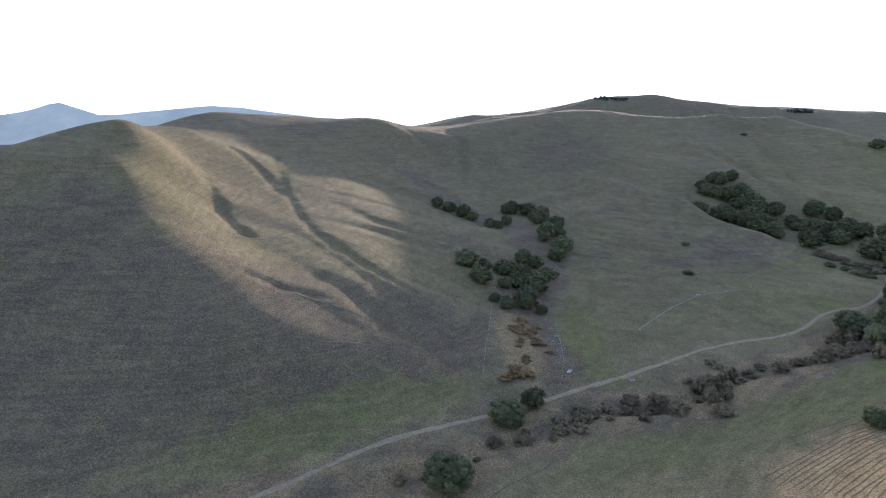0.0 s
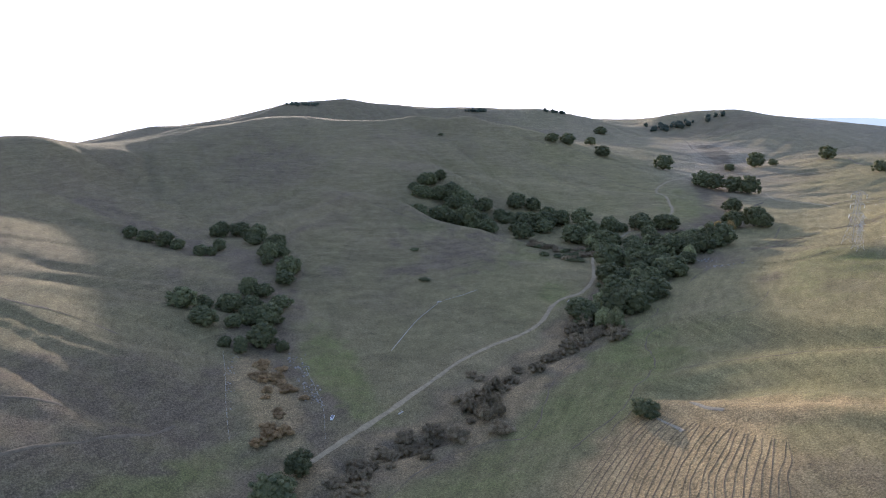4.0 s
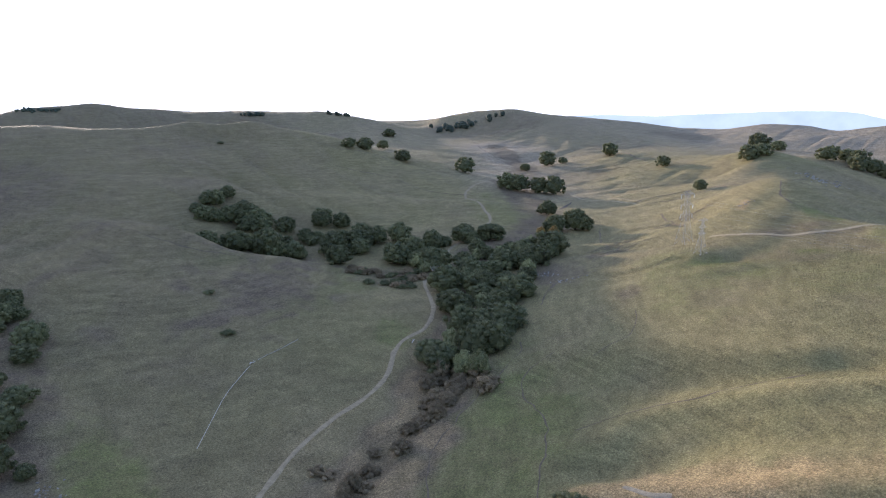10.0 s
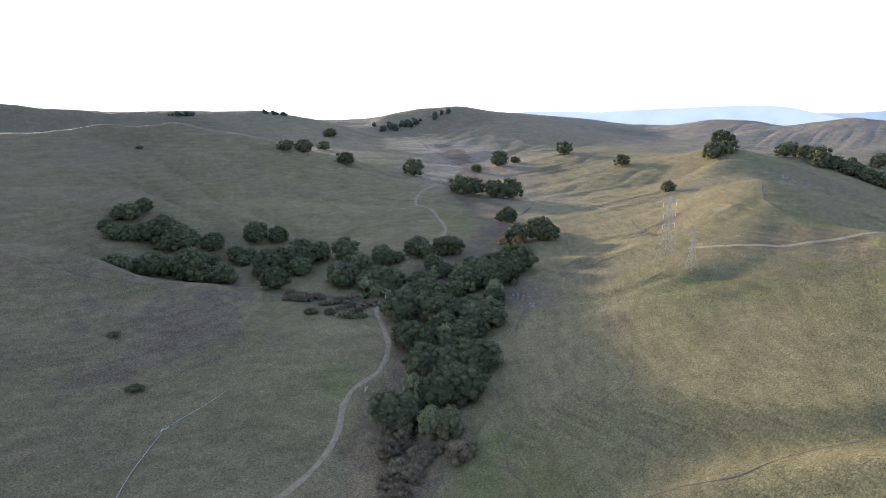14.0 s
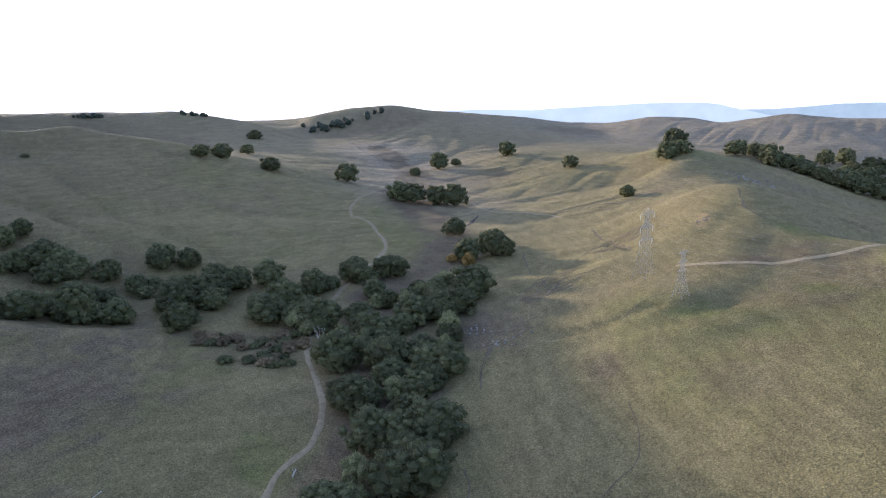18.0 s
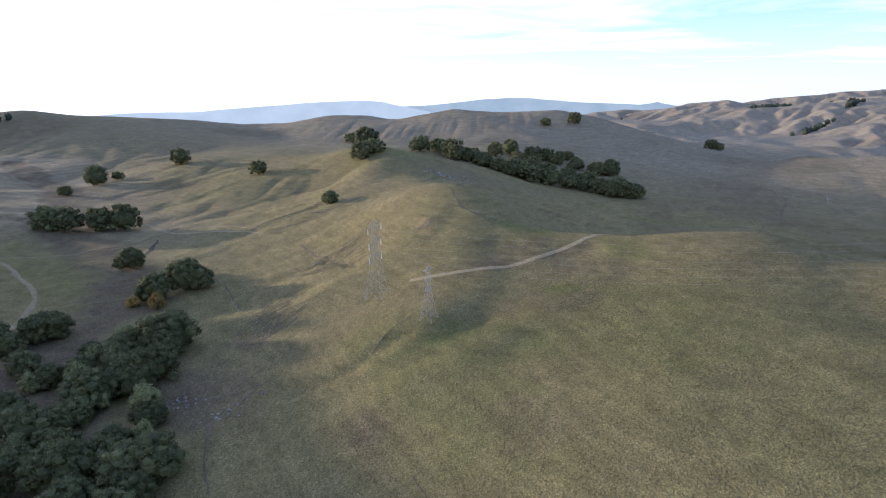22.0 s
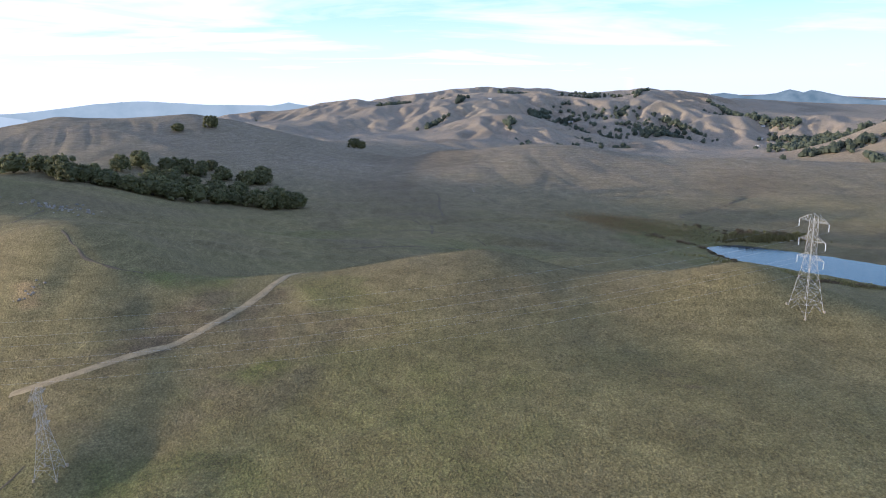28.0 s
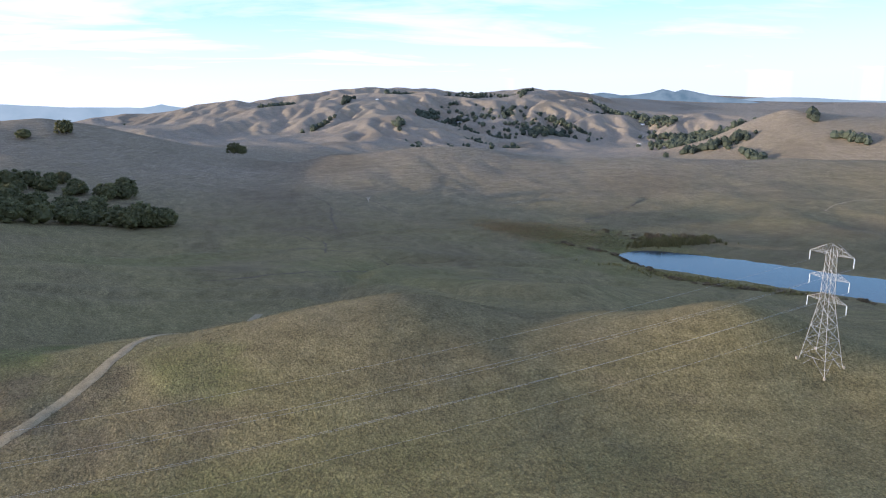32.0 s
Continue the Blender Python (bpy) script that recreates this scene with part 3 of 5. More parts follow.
class Shape:
    """Gathers triangles and quads for one mesh."""

    def __init__(self):
        self.v, self.f, self.n = [], [], 0

    def add(self, verts, faces):
        verts, faces = np.asarray(verts, float), np.asarray(faces, int)
        if faces.shape[1] == 3:
            faces = np.c_[faces, faces[:, 2]]
        self.v.append(verts), self.f.append(faces + self.n)
        self.n += len(verts)
        return self

    def beam(self, a, b, r0, r1=None, sides=4):
        """A tapered bar from a to b."""
        a, b, r1 = np.asarray(a, float), np.asarray(b, float), r0 if r1 is None else r1
        d = (b - a) / max(np.linalg.norm(b - a), 1e-9)
        u = np.cross(d, (0, 0, 1) if abs(d[2]) < 0.9 else (1, 0, 0))
        u /= np.linalg.norm(u)
        w = np.cross(d, u)
        t = np.arange(sides) * 2 * np.pi / sides + np.pi / 4
        ring = np.cos(t)[:, None] * u + np.sin(t)[:, None] * w
        k = np.arange(sides)
        self.add(np.r_[a + ring * r0, b + ring * r1], np.c_[k, (k + 1) % sides, (k + 1) % sides + sides, k + sides])
        caps = [[0, i + 1, i] for i in range(1, sides - 1)] + [[sides, sides + i, sides + i + 1] for i in range(1, sides - 1)]
        return self.add(np.r_[a + ring * r0, b + ring * r1], caps)

    def box(self, lo, hi):
        x, y, z = zip(lo, hi)
        v = [(x[i], y[j], z[k]) for k in (0, 1) for j in (0, 1) for i in (0, 1)]
        return self.add(v, [(0, 2, 3, 1), (4, 5, 7, 6), (0, 1, 5, 4), (2, 6, 7, 3), (0, 4, 6, 2), (1, 3, 7, 5)])

    def mesh(self, name, mat, smooth_faces=False):
        v, f = np.concatenate(self.v), np.concatenate(self.f)
        me = bpy.data.meshes.new(name)
        faces = [tuple(q) if q[2] != q[3] else tuple(q[:3]) for q in f.tolist()] if len(f) < 4000 else None
        if faces is None:
            tri = f[:, 2] == f[:, 3]
            q = f[~tri]
            t3 = np.r_[f[tri][:, :3], q[:, [0, 1, 2]], q[:, [0, 2, 3]]]
            me = mesh_of(name, v, t3, smooth_faces)
        else:
            me.from_pydata(v.tolist(), [], faces)
            me.polygons.foreach_set("use_smooth", np.full(len(me.polygons), smooth_faces))
        me.materials.append(mat)
        return me


def part(name, shape, mat, parent, label="", smooth_faces=False):
    ob = new(name, shape if isinstance(shape, bpy.types.Mesh) else shape.mesh(name, mat, smooth_faces))
    ob.parent = parent
    return tagged(ob, label)


def thing(name, label, category, group="", at=(0, 0, 0), turn=0.0, size=1.0):
    ob = new(name)
    ob.empty_display_size = 0.5
    ob.matrix_world = Matrix.LocRotScale(at, Euler((0, 0, turn)), (size, size, size))
    return tagged(ob, label, category, group)


def along(line, step):
    """Points every step metres along a smooth line through the given ones."""
    p = np.asarray(line, float)
    p = np.r_[[2 * p[0] - p[1]], p, [2 * p[-1] - p[-2]]]
    out = []
    for a, b, c, d in zip(p[:-3], p[1:-2], p[2:-1], p[3:]):
        n = max(2, int(np.linalg.norm(c - b) / step))
        t = (np.arange(n) / n)[:, None]
        out.append(0.5 * (2 * b + (c - a) * t + (2 * a - 5 * b + 4 * c - d) * t ** 2 + (3 * b - a - 3 * c + d) * t ** 3))
    return np.r_[np.concatenate(out), p[-2:-1]]


def near_line(x, y, line, step=8.0):
    """The distance from a line in plan."""
    return off_line(x, y, along(line, step).tolist(), 160.0)


def patch(x, y, cx, cy, rx, ry, turn=0.0):
    """1 in the middle of an oval, 0 outside it."""
    c, s, far = math.cos(radians(turn)), math.sin(radians(turn)), 1.5 * max(rx, ry)
    out = np.zeros(np.shape(x))
    near = np.nonzero((np.abs(x - cx) < far) & (np.abs(y - cy) < far))
    px, py = x[near], y[near]
    u, v = ((px - cx) * c + (py - cy) * s) / rx, (-(px - cx) * s + (py - cy) * c) / ry
    out[near] = 1 - smooth(np.sqrt(u * u + v * v) + 0.25 * value_noise(px, py, 0.3 * min(rx, ry), 31), 0.6, 1.15)
    return out


# ---------------------------------------------------------------- the ground
CREEK = [(-140, 190), (-60, 215), (0, 245), (40, 272), (80, 298), (115, 298), (150, 322), (190, 345), (225, 352), (262, 372), (300, 392), (340, 425), (385, 465), (440, 505), (500, 530), (560, 530), (620, 580), (690, 655), (760, 735), (880, 810), (1000, 920), (1150, 1100)]
DRAIN = [(75, 315), (60, 370), (58, 420), (65, 470), (95, 560), (60, 640), (20, 690), (-20, 780)]
TRACK = [(-150, 150), (-112, 190), (-87, 215), (-46, 250), (-10, 270), (32, 294), (85, 323), (152, 368), (190, 386), (222, 394), (245, 405), (266, 423), (282, 431), (301, 433), (322, 447), (346, 475), (370, 505), (420, 540), (490, 570), (547, 592), (595, 649), (635, 708), (680, 742), (750, 766)]
HILL_ROAD = [(529, 350), (526, 333), (528, 312), (534, 291), (545, 273), (560, 257), (579, 243), (600, 222), (625, 203), (670, 180)]


def ground_mesh():
    def lines(*stretches):
        """Grid lines: from each place on, steps of that many metres that grow evenly to the next."""
        out = [float(stretches[0][0])]
        for (a, da), (b, db) in zip(stretches[:-1], stretches[1:]):
            while out[-1] < b - 0.5 * db:
                out.append(out[-1] + da + (db - da) * min(max((out[-1] - a) / (b - a), 0), 1))
        return np.array(out)

    x, y = np.meshgrid(lines((-2400, 90), (-700, 20), (-350, 3.6), (0, 3.0), (700, 3.0), (1300, 5.5), (2000, 8), (4000, 12), (4300, 60), (4800, 90)),
                       lines((-3900, 110), (-2800, 30), (-2500, 11), (-1000, 9), (-400, 5.5), (0, 3.2), (600, 3.2), (1200, 5), (2000, 8), (2500, 60), (4800, 110)))
    z = ground_z(x, y)
    i = np.arange(x.size).reshape(x.shape)
    me = mesh_of("ground", np.stack([x, y, z], -1).reshape(-1, 3), np.stack([i[:-1, :-1], i[:-1, 1:], i[1:, 1:], i[1:, :-1]], -1).reshape(-1, 4), True)
    creek, drain = near_line(x, y, CREEK, 20), near_line(x, y, DRAIN, 20)
    wobble = 9 * value_noise(x, y, 30, 41) + 5 * value_noise(x, y, 12, 42)
    green = 0.75 * patch(x, y, 190, 290, 120, 38, 28) + 0.9 * patch(x, y, -40, 290, 110, 24, 33) + 1.0 * patch(x, y, 92, 395, 17, 66, -8)
    green += 0.4 * patch(x, y, 455, 250, 60, 45, 40) + 0.22 * patch(x, y, 400, 190, 110, 80, 20) + 0.6 * patch(x, y, 540, 235, 26, 14, 20) + 0.5 * patch(x, y, 420, 320, 90, 30, 30)
    green += 0.5 * patch(x, y, 960, 460, 140, 60, 30) + 0.6 * patch(x, y, 620, 640, 110, 40, 45) + 0.4 * patch(x, y, 760, 60, 120, 60, 20) + 0.7 * patch(x, y, 800, -262, 70, 24, -60) + 0.5 * patch(x, y, 860, -215, 120, 55, -25) + 0.5 * patch(x, y, -190, 420, 30, 60, 20)
    for cx, cy, rx, ry, turn, much in ((497, 272, 14, 8, 70, 0.7), (585, 290, 22, 12, 60, 0.9), (590, 268, 9, 6, 40, 0.9), (448, 300, 34, 18, 60, 0.5), (90, 255, 60, 24, 25, 0.8), (160, 285, 50, 18, 20, 0.8), (905, 190, 90, 40, -60, 0.5), (90, 352, 12, 40, 0, 0.8), (280, 440, 22, 12, 60, 0.8), (330, 540, 45, 22, 60, 0.5), (890, -222, 70, 48, -60, 0.8)):
        green = green + much * patch(x, y, cx, cy, rx, ry, turn)
    green += 0.08 * (1 - smooth(np.hypot(x - 400, y - 240), 200, 420)) * smooth(x, 120, 240)
    green += 0.30 * smooth(value_noise(x, y, 240, 43) + 0.5 * value_noise(x, y, 90, 44), 0.1, 0.9) * (1 - 0.7 * smooth(np.hypot(x - 350, y - 250), 300, 700))
    brown = 1 - smooth(creek + wobble, 12, 32) + 0.9 * (1 - smooth(drain + wobble, 10, 26)) + 0.55 * patch(x, y, -40, 350, 80, 40, 35) + 0.9 * patch(x, y, -130, 310, 110, 60, 25) + 0.7 * patch(x, y, -40, 350, 70, 45, 35) + 0.6 * patch(x, y, -230, 330, 60, 80)
    for cx, cy, rx, ry, turn, much in ((536, 294, 9, 24, 15, 0.7), (548, 262, 8, 16, 35, 0.7), (557, 288, 8, 22, 25, 0.6), (495, 192, 24, 14, 20, 0.2), (385, 286, 20, 14, 30, 0.35), (389, 339, 16, 9, 20, 0.7), (434, 436, 34, 12, 35, 0.8), (484, 424, 16, 10, 40, 0.6), (-150, 270, 90, 50, 15, 1.0), (-60, 300, 70, 26, 30, 0.9), (-195, 300, 60, 60, 0, 0.8), (260, 545, 40, 30, 20, 0.5), (850, -208, 60, 6, -60, 0.3)):
        brown = brown + much * patch(x, y, cx, cy, rx, ry, turn)
    brown += 0.5 * patch(x, y, 508, 285, 70, 45, 60) * smooth(value_noise(x, y, 22, 59) + 0.7 * value_noise(x, y, 8, 60), -0.3, 0.8)
    # brown streaks in the hollow, which also paint in its shade and haze
    brown += 0.55 * patch(x, y, 860, 70, 210, 170, 20) * smooth(value_noise(x * 0.4 + y * 0.3, y, 60, 62) + 0.7 * value_noise(x, y * 0.6, 22, 63), -0.5, 0.9)
    brown += 0.5 * patch(x, y, 120, 640, 110, 160, -20) * smooth(value_noise(x, y, 50, 64) + 0.7 * value_noise(x, y, 18, 65), -0.4, 1.0)
    for cx, cy in ((429, 154), (418, 159), (413, 155), (440, 101), (424, 96), (444, 155), (463, 109), (452, 128), (402, 170), (395, 132), (470, 140), (380, 205)):
        brown = brown + 0.4 * patch(x, y, cx, cy, 7, 4, 30) * smooth(value_noise(x, y, 3, 49), -0.3, 0.5)
    # far hills browned with distance to paint in their hazy mauve; left hills brown
    brown += 0.22 * smooth(np.hypot(x - 400, y - 300), 450, 1000) * (1 - smooth(x - 0.55 * y, 2250, 2900)) + 0.45 * smooth(0.55 * y - x, -140, 120) * smooth(y, 150, 330)
    brown += 0.6 * patch(x, y, 428, 418, 40, 20, 35) + 0.5 * patch(x, y, 356, 530, 34, 30, 0)
    brown += 0.6 * patch(x, y, -120, 280, 190, 110, 25) + 0.5 * patch(x, y, 185, 165, 40, 16, -40)
    brown += 0.45 * smooth(value_noise(x, y, 180, 45), 0.35, 0.9)
    brown = brown * (1 - 0.9 * patch(x, y, 92, 392, 17, 66, -8)) * (1 - 0.85 * patch(x, y, -60, 268, 120, 22, 33))
    scrub = patch(x, y, 265, 560, 110, 80, 30)
    brown += 0.8 * scrub * smooth(value_noise(x, y, 17, 51) + 0.8 * value_noise(x, y, 8, 52), 0.0, 1.0)
    green += 0.6 * scrub * smooth(value_noise(x, y, 40, 53) + 0.5 * value_noise(x, y, 15, 54), 0.1, 0.9)
    brown += 0.2 * smooth(value_noise(x, y, 55, 55) + 0.6 * value_noise(x, y, 21, 56), 0.35, 1.1) * (1 - smooth(x - 0.55 * y, 2250, 2900))
    bare = 0.55 * patch(x, y, 46, 372, 15, 52, 0) + 1.0 * patch(x, y, 165, 195, 50, 42, 35) + 0.8 * patch(x, y, 215, 215, 40, 18, -50) + 0.6 * patch(x, y, 205, 225, 20, 12, 20) + 0.9 * patch(x, y, 593, 352, 14, 5, 20) + 0.5 * patch(x, y, 930, -260, 90, 24, -35) + 0.12 * (1 - smooth(near_line(x, y, TRACK, 20), 3, 7))
    green += 0.9 * patch(x, y, 905, -228, 85, 36, 27) * smooth(value_noise(x, y, 14, 66), -0.7, 0.4) + 0.5 * patch(x, y, 800, -262, 60, 10, 40)
    low = 1 - smooth(x, 260, 330)
    bare += 0.62 * low * (1 - smooth(creek + wobble, 14, 26)) * smooth(value_noise(x, y, 9, 69), -0.9, 0.3) + 0.35 * patch(x, y, 46, 372, 17, 54, 0)
    bare += 0.9 * patch(x, y, 972, -186, 34, 20, 27) + 0.5 * patch(x, y, 915, -235, 60, 12, 27) * smooth(value_noise(x, y, 11, 67), -0.2, 0.5) + 0.7 * patch(x, y, 160, 205, 62, 30, 40) + 0.5 * patch(x, y, 235, 182, 40, 12, -52) + 0.6 * patch(x, y, 780, -345, 60, 8, 35)
    bare += 0.3 * patch(x, y, 940, -212, 60, 45, -60) * smooth(value_noise(x, y, 16, 61), -0.4, 0.5)
    # pale dry grass; far haze is put into its colour, more with distance
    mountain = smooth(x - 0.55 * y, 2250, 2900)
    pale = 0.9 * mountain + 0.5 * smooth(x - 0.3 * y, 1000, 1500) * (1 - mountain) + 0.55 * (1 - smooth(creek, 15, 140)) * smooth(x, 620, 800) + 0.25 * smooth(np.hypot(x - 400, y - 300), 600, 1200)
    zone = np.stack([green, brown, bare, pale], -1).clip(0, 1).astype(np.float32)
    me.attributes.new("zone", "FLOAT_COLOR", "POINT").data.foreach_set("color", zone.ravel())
    return me


ground = new("ground", ground_mesh())
ground.data.materials.append(GRASS)
tagged(ground, "rolling hills of dry brown and green grass", "hillside", kind="structure")


def ribbon(name, line, width, mat, label, lift=0.16, rough=0.35, seed=0):
    """A worn way laid on the ground, with ragged edges."""
    c = along(line, 2.0)
    if width < 2.6:  # trodden ways wander
        c = c + (0.9 if width > 0.45 else 0.3) * np.c_[value_noise(c[:, 0], c[:, 1], 8, seed + 3), value_noise(c[:, 0], c[:, 1], 8, seed + 4)]
    d = np.gradient(c, axis=0)
    d /= np.linalg.norm(d, axis=1)[:, None] + 1e-9
    side = np.c_[-d[:, 1], d[:, 0]]
    s = np.arange(len(c))
    left, right = width * (0.5 + rough * value_noise(s * 2.0, s * 0, 7, seed)), width * (0.5 + rough * value_noise(s * 2.0, s * 0, 7, seed + 1))
    rows = [c + side * (left * k if k > 0 else right * k)[:, None] for k in (-1.0, -0.5, 0.0, 0.5, 1.0)]
    p = np.stack(rows, 1)
    edge = np.array([-0.12, 0.0, 0.03, 0.0, -0.12])
    z = ground_z(p[..., 0], p[..., 1]) + lift + edge
    i = np.arange(p[..., 0].size).reshape(p.shape[:2])
    f = np.stack([i[:-1, :-1], i[:-1, 1:], i[1:, 1:], i[1:, :-1]], -1).reshape(-1, 4)
    ob = new(name, mesh_of(name, np.concatenate([p, z[..., None]], -1).reshape(-1, 3), f[:, ::-1], True))
    ob.data.materials.append(mat)
    return tagged(ob, label, "track", kind="structure")


ribbon("road_valley_track", TRACK, 3.0, LANE, "pale dirt farm track along the creek", rough=0.16, seed=50)
ribbon("road_hill_track", HILL_ROAD, 3.8, DIRT, "pale dirt road climbing the grassy hill", rough=0.12, seed=52)
ribbon("road_far_track", [(760, 640), (728, 600), (726, 568), (715, 533), (701, 507)], 2.4, DIRT, "faint dirt track across the slope", seed=54)
ribbon("road_bank_path", [(436, 399), (430, 411), (420, 428), (400, 440)], 1.3, TRAIL, "dark trodden path across the bare bank", seed=56)
ribbon("road_loop_track", [(824, -573), (836, -616), (831, -675), (800, -720)], 3.0, DIRT, "pale dirt track looping over the slope", seed=58)
ribbon("ledge_long", [(192, 245), (190, 239), (189, 232), (188, 225), (187, 219)], 2.8, LEDGE, "pale bare rock ledge below the small oak", 0.14, 0.48, 240)
ribbon("ledge_short", [(206, 235), (206, 229), (206, 224), (207, 217)], 1.8, LEDGE, "pale bare rock ledge on the ochre slope", 0.14, 0.48, 242)
ribbon("road_cross_path", [(610, 690), (624, 679), (638, 663), (648, 640), (672, 633)], 1.5, LANE, "pale trodden path beside the dry creek", seed=246)
ribbon("road_slope_path", [(740, 619), (743, 582), (728, 540), (713, 512)], 1.4, LANE, "pale trodden path at the slope's foot", seed=248)
TRAILS = (
    (2.6, [(628, 577), (645, 581), (663, 585), (707, 600)]), (0.8, [(452, 403), (438, 410), (425, 415), (415, 414), (390, 402), (365, 390)]), (1.0, [(540, 571), (551, 561), (564, 543)]),
    (1.5, [(684, 525), (721, 514), (742, 490), (758, 466), (755, 436), (754, 411), (769, 387), (830, 378)]),
    (0.9, [(241, 277), (266, 258), (276, 240), (297, 228), (310, 210)]), (0.6, [(162, 240), (177, 247), (193, 255)]), (0.5, [(264, 324), (281, 334), (298, 331)]), (0.6, [(264, 324), (240, 292), (201, 266), (179, 254), (150, 246)]),
    (2.4, [(751, 650), (797, 702), (769, 771), (850, 800), (943, 857), (1050, 1028), (1203, 1220)]), (1.8, [(1080, 1010), (1130, 1100), (1180, 1150), (1230, 1260)]), (1.4, [(775, 594), (740, 600), (700, 612), (640, 640)]),
    (0.7, [(309, 362), (301, 354), (281, 349), (253, 343), (228, 335), (200, 324), (175, 300), (153, 278), (142, 273), (127, 282), (100, 279), (76, 267), (36, 237), (10, 216)]),
    (0.35, [(362, 319), (341, 307), (322, 303), (300, 308)]),
    (1.8, [(709, 501), (722, 478), (724, 453), (749, 432)]),
    (1.4, [(441, 396), (424, 404), (411, 410), (398, 405)]),
    (1.5, [(646, 452), (625, 437), (607, 420), (590, 404), (575, 394)]),
    (1.2, [(577, 432), (600, 418), (622, 402)]), (1.0, [(576, 428), (593, 413), (608, 397)]), (1.1, [(575, 424), (587, 408), (595, 392)]), (0.9, [(574, 419), (579, 402), (581, 387)]),
    (1.0, [(574, 421), (583, 405), (588, 389)]), (1.2, [(593, 432), (616, 414), (630, 405)]),
    (0.7, [(492, 439), (512, 429), (524, 414), (535, 400)]), (0.7, [(481, 430), (500, 419), (524, 408)]), (1.0, [(472, 422), (490, 414), (510, 409)]), (0.6, [(519, 432), (494, 426), (472, 424)]),
    (0.7, [(508, 422), (485, 417), (464, 414)]), (1.0, [(517, 420), (498, 416), (480, 417)]), (0.9, [(593, 488), (536, 451), (508, 426)]),
    (0.6, [(475, 338), (465, 344), (452, 350), (440, 353)]),
    (1.5, [(-112, 364), (-94, 364), (-76, 366)]), (1.6, [(-90, 358), (-63, 357), (-46, 354)]), (1.6, [(-146, 424), (-125, 443), (-105, 480), (-79, 470), (-45, 450), (-20, 432)]), (1.8, [(-68, 316), (-41, 327), (-16, 337), (0, 350)]),
    (1.5, [(647, 342), (621, 334), (602, 321), (594, 307)]),
    (3.0, [(940, -290), (960, -305), (974, -375), (1000, -430), (1026, -482)]),
    (0.9, [(207, 737), (211, 665), (230, 625), (264, 600)]), (0.8, [(287, 801), (304, 768), (332, 732)]), (1.2, [(545, 933), (583, 891), (654, 873)]), (1.2, [(544, 855), (597, 809), (616, 756), (661, 702)]),
    (1.5, [(948, 158), (938, 88), (882, 43), (806, 15)]), (1.5, [(1257, -34), (1161, -14), (1113, -28), (1078, -49)]), (1.5, [(1246, -122), (1162, -125), (1099, -119)]), (1.6, [(764, 188), (777, 133), (814, 54)]), (2.0, [(1265, 321), (1265, 236), (1219, 156)]),
    (2.5, [(1241, 901), (1033, 702), (1007, 625)]), (1.5, [(697, 496), (709, 462), (733, 429)]),
    (2.2, [(1250, -60), (1180, -60), (1100, -30), (1010, 0)]), (1.8, [(1010, 60), (950, 40), (890, 60)]), 
)
# terracettes trodden along the steep banks, and thin ruts over the near slope
TERRACES = []
bank = random.Random(17)
for k in range(15):
    s0, s1 = bank.uniform(0.0, 0.45), bank.uniform(0.55, 1.0)
    low = [(470 + 3.4 * k + 44 * s + bank.uniform(-2, 2), 425 + 1.3 * k - 25 * s + bank.uniform(-1.6, 1.6)) for s in (s0, (2 * s0 + s1) / 3, (s0 + 2 * s1) / 3, s1)]
    high = [(573 + 3.2 * k + 32 * s + bank.uniform(-2, 2), 432 - 0.5 * k - 41 * s + bank.uniform(-2, 2)) for s in (s0, (2 * s0 + s1) / 3, (s0 + 2 * s1) / 3, s1)]
    TERRACES += [(bank.uniform(0.25, 0.7), low), (bank.uniform(0.25, 0.7), high)]
for k in range(26):
    u = k / 25
    ends = [((122, 211), (172, 158)), ((141, 223), (182, 167)), ((169, 238), (192, 174)), ((191, 245), (202, 182))]
    TERRACES.append((bank.uniform(0.22, 0.42), [(a[0] + (b[0] - a[0]) * u + bank.uniform(-1, 1), a[1] + (b[1] - a[1]) * u + bank.uniform(-1, 1)) for a, b in ends]))
TRAILS += tuple(TERRACES)
for n, (wide, trail) in enumerate(TRAILS):
    ribbon("road_cattle_trail", trail, wide, FURROW if trail[0][1] < 240 and trail[0][0] < 200 else RILL if wide == 2.6 else TRAIL, "dark trodden cattle trail in the grass", 0.15 if math.hypot(trail[0][0] - 380, trail[0][1] - 330) < 330 else 0.14, 0.45, 60 + 2 * n)


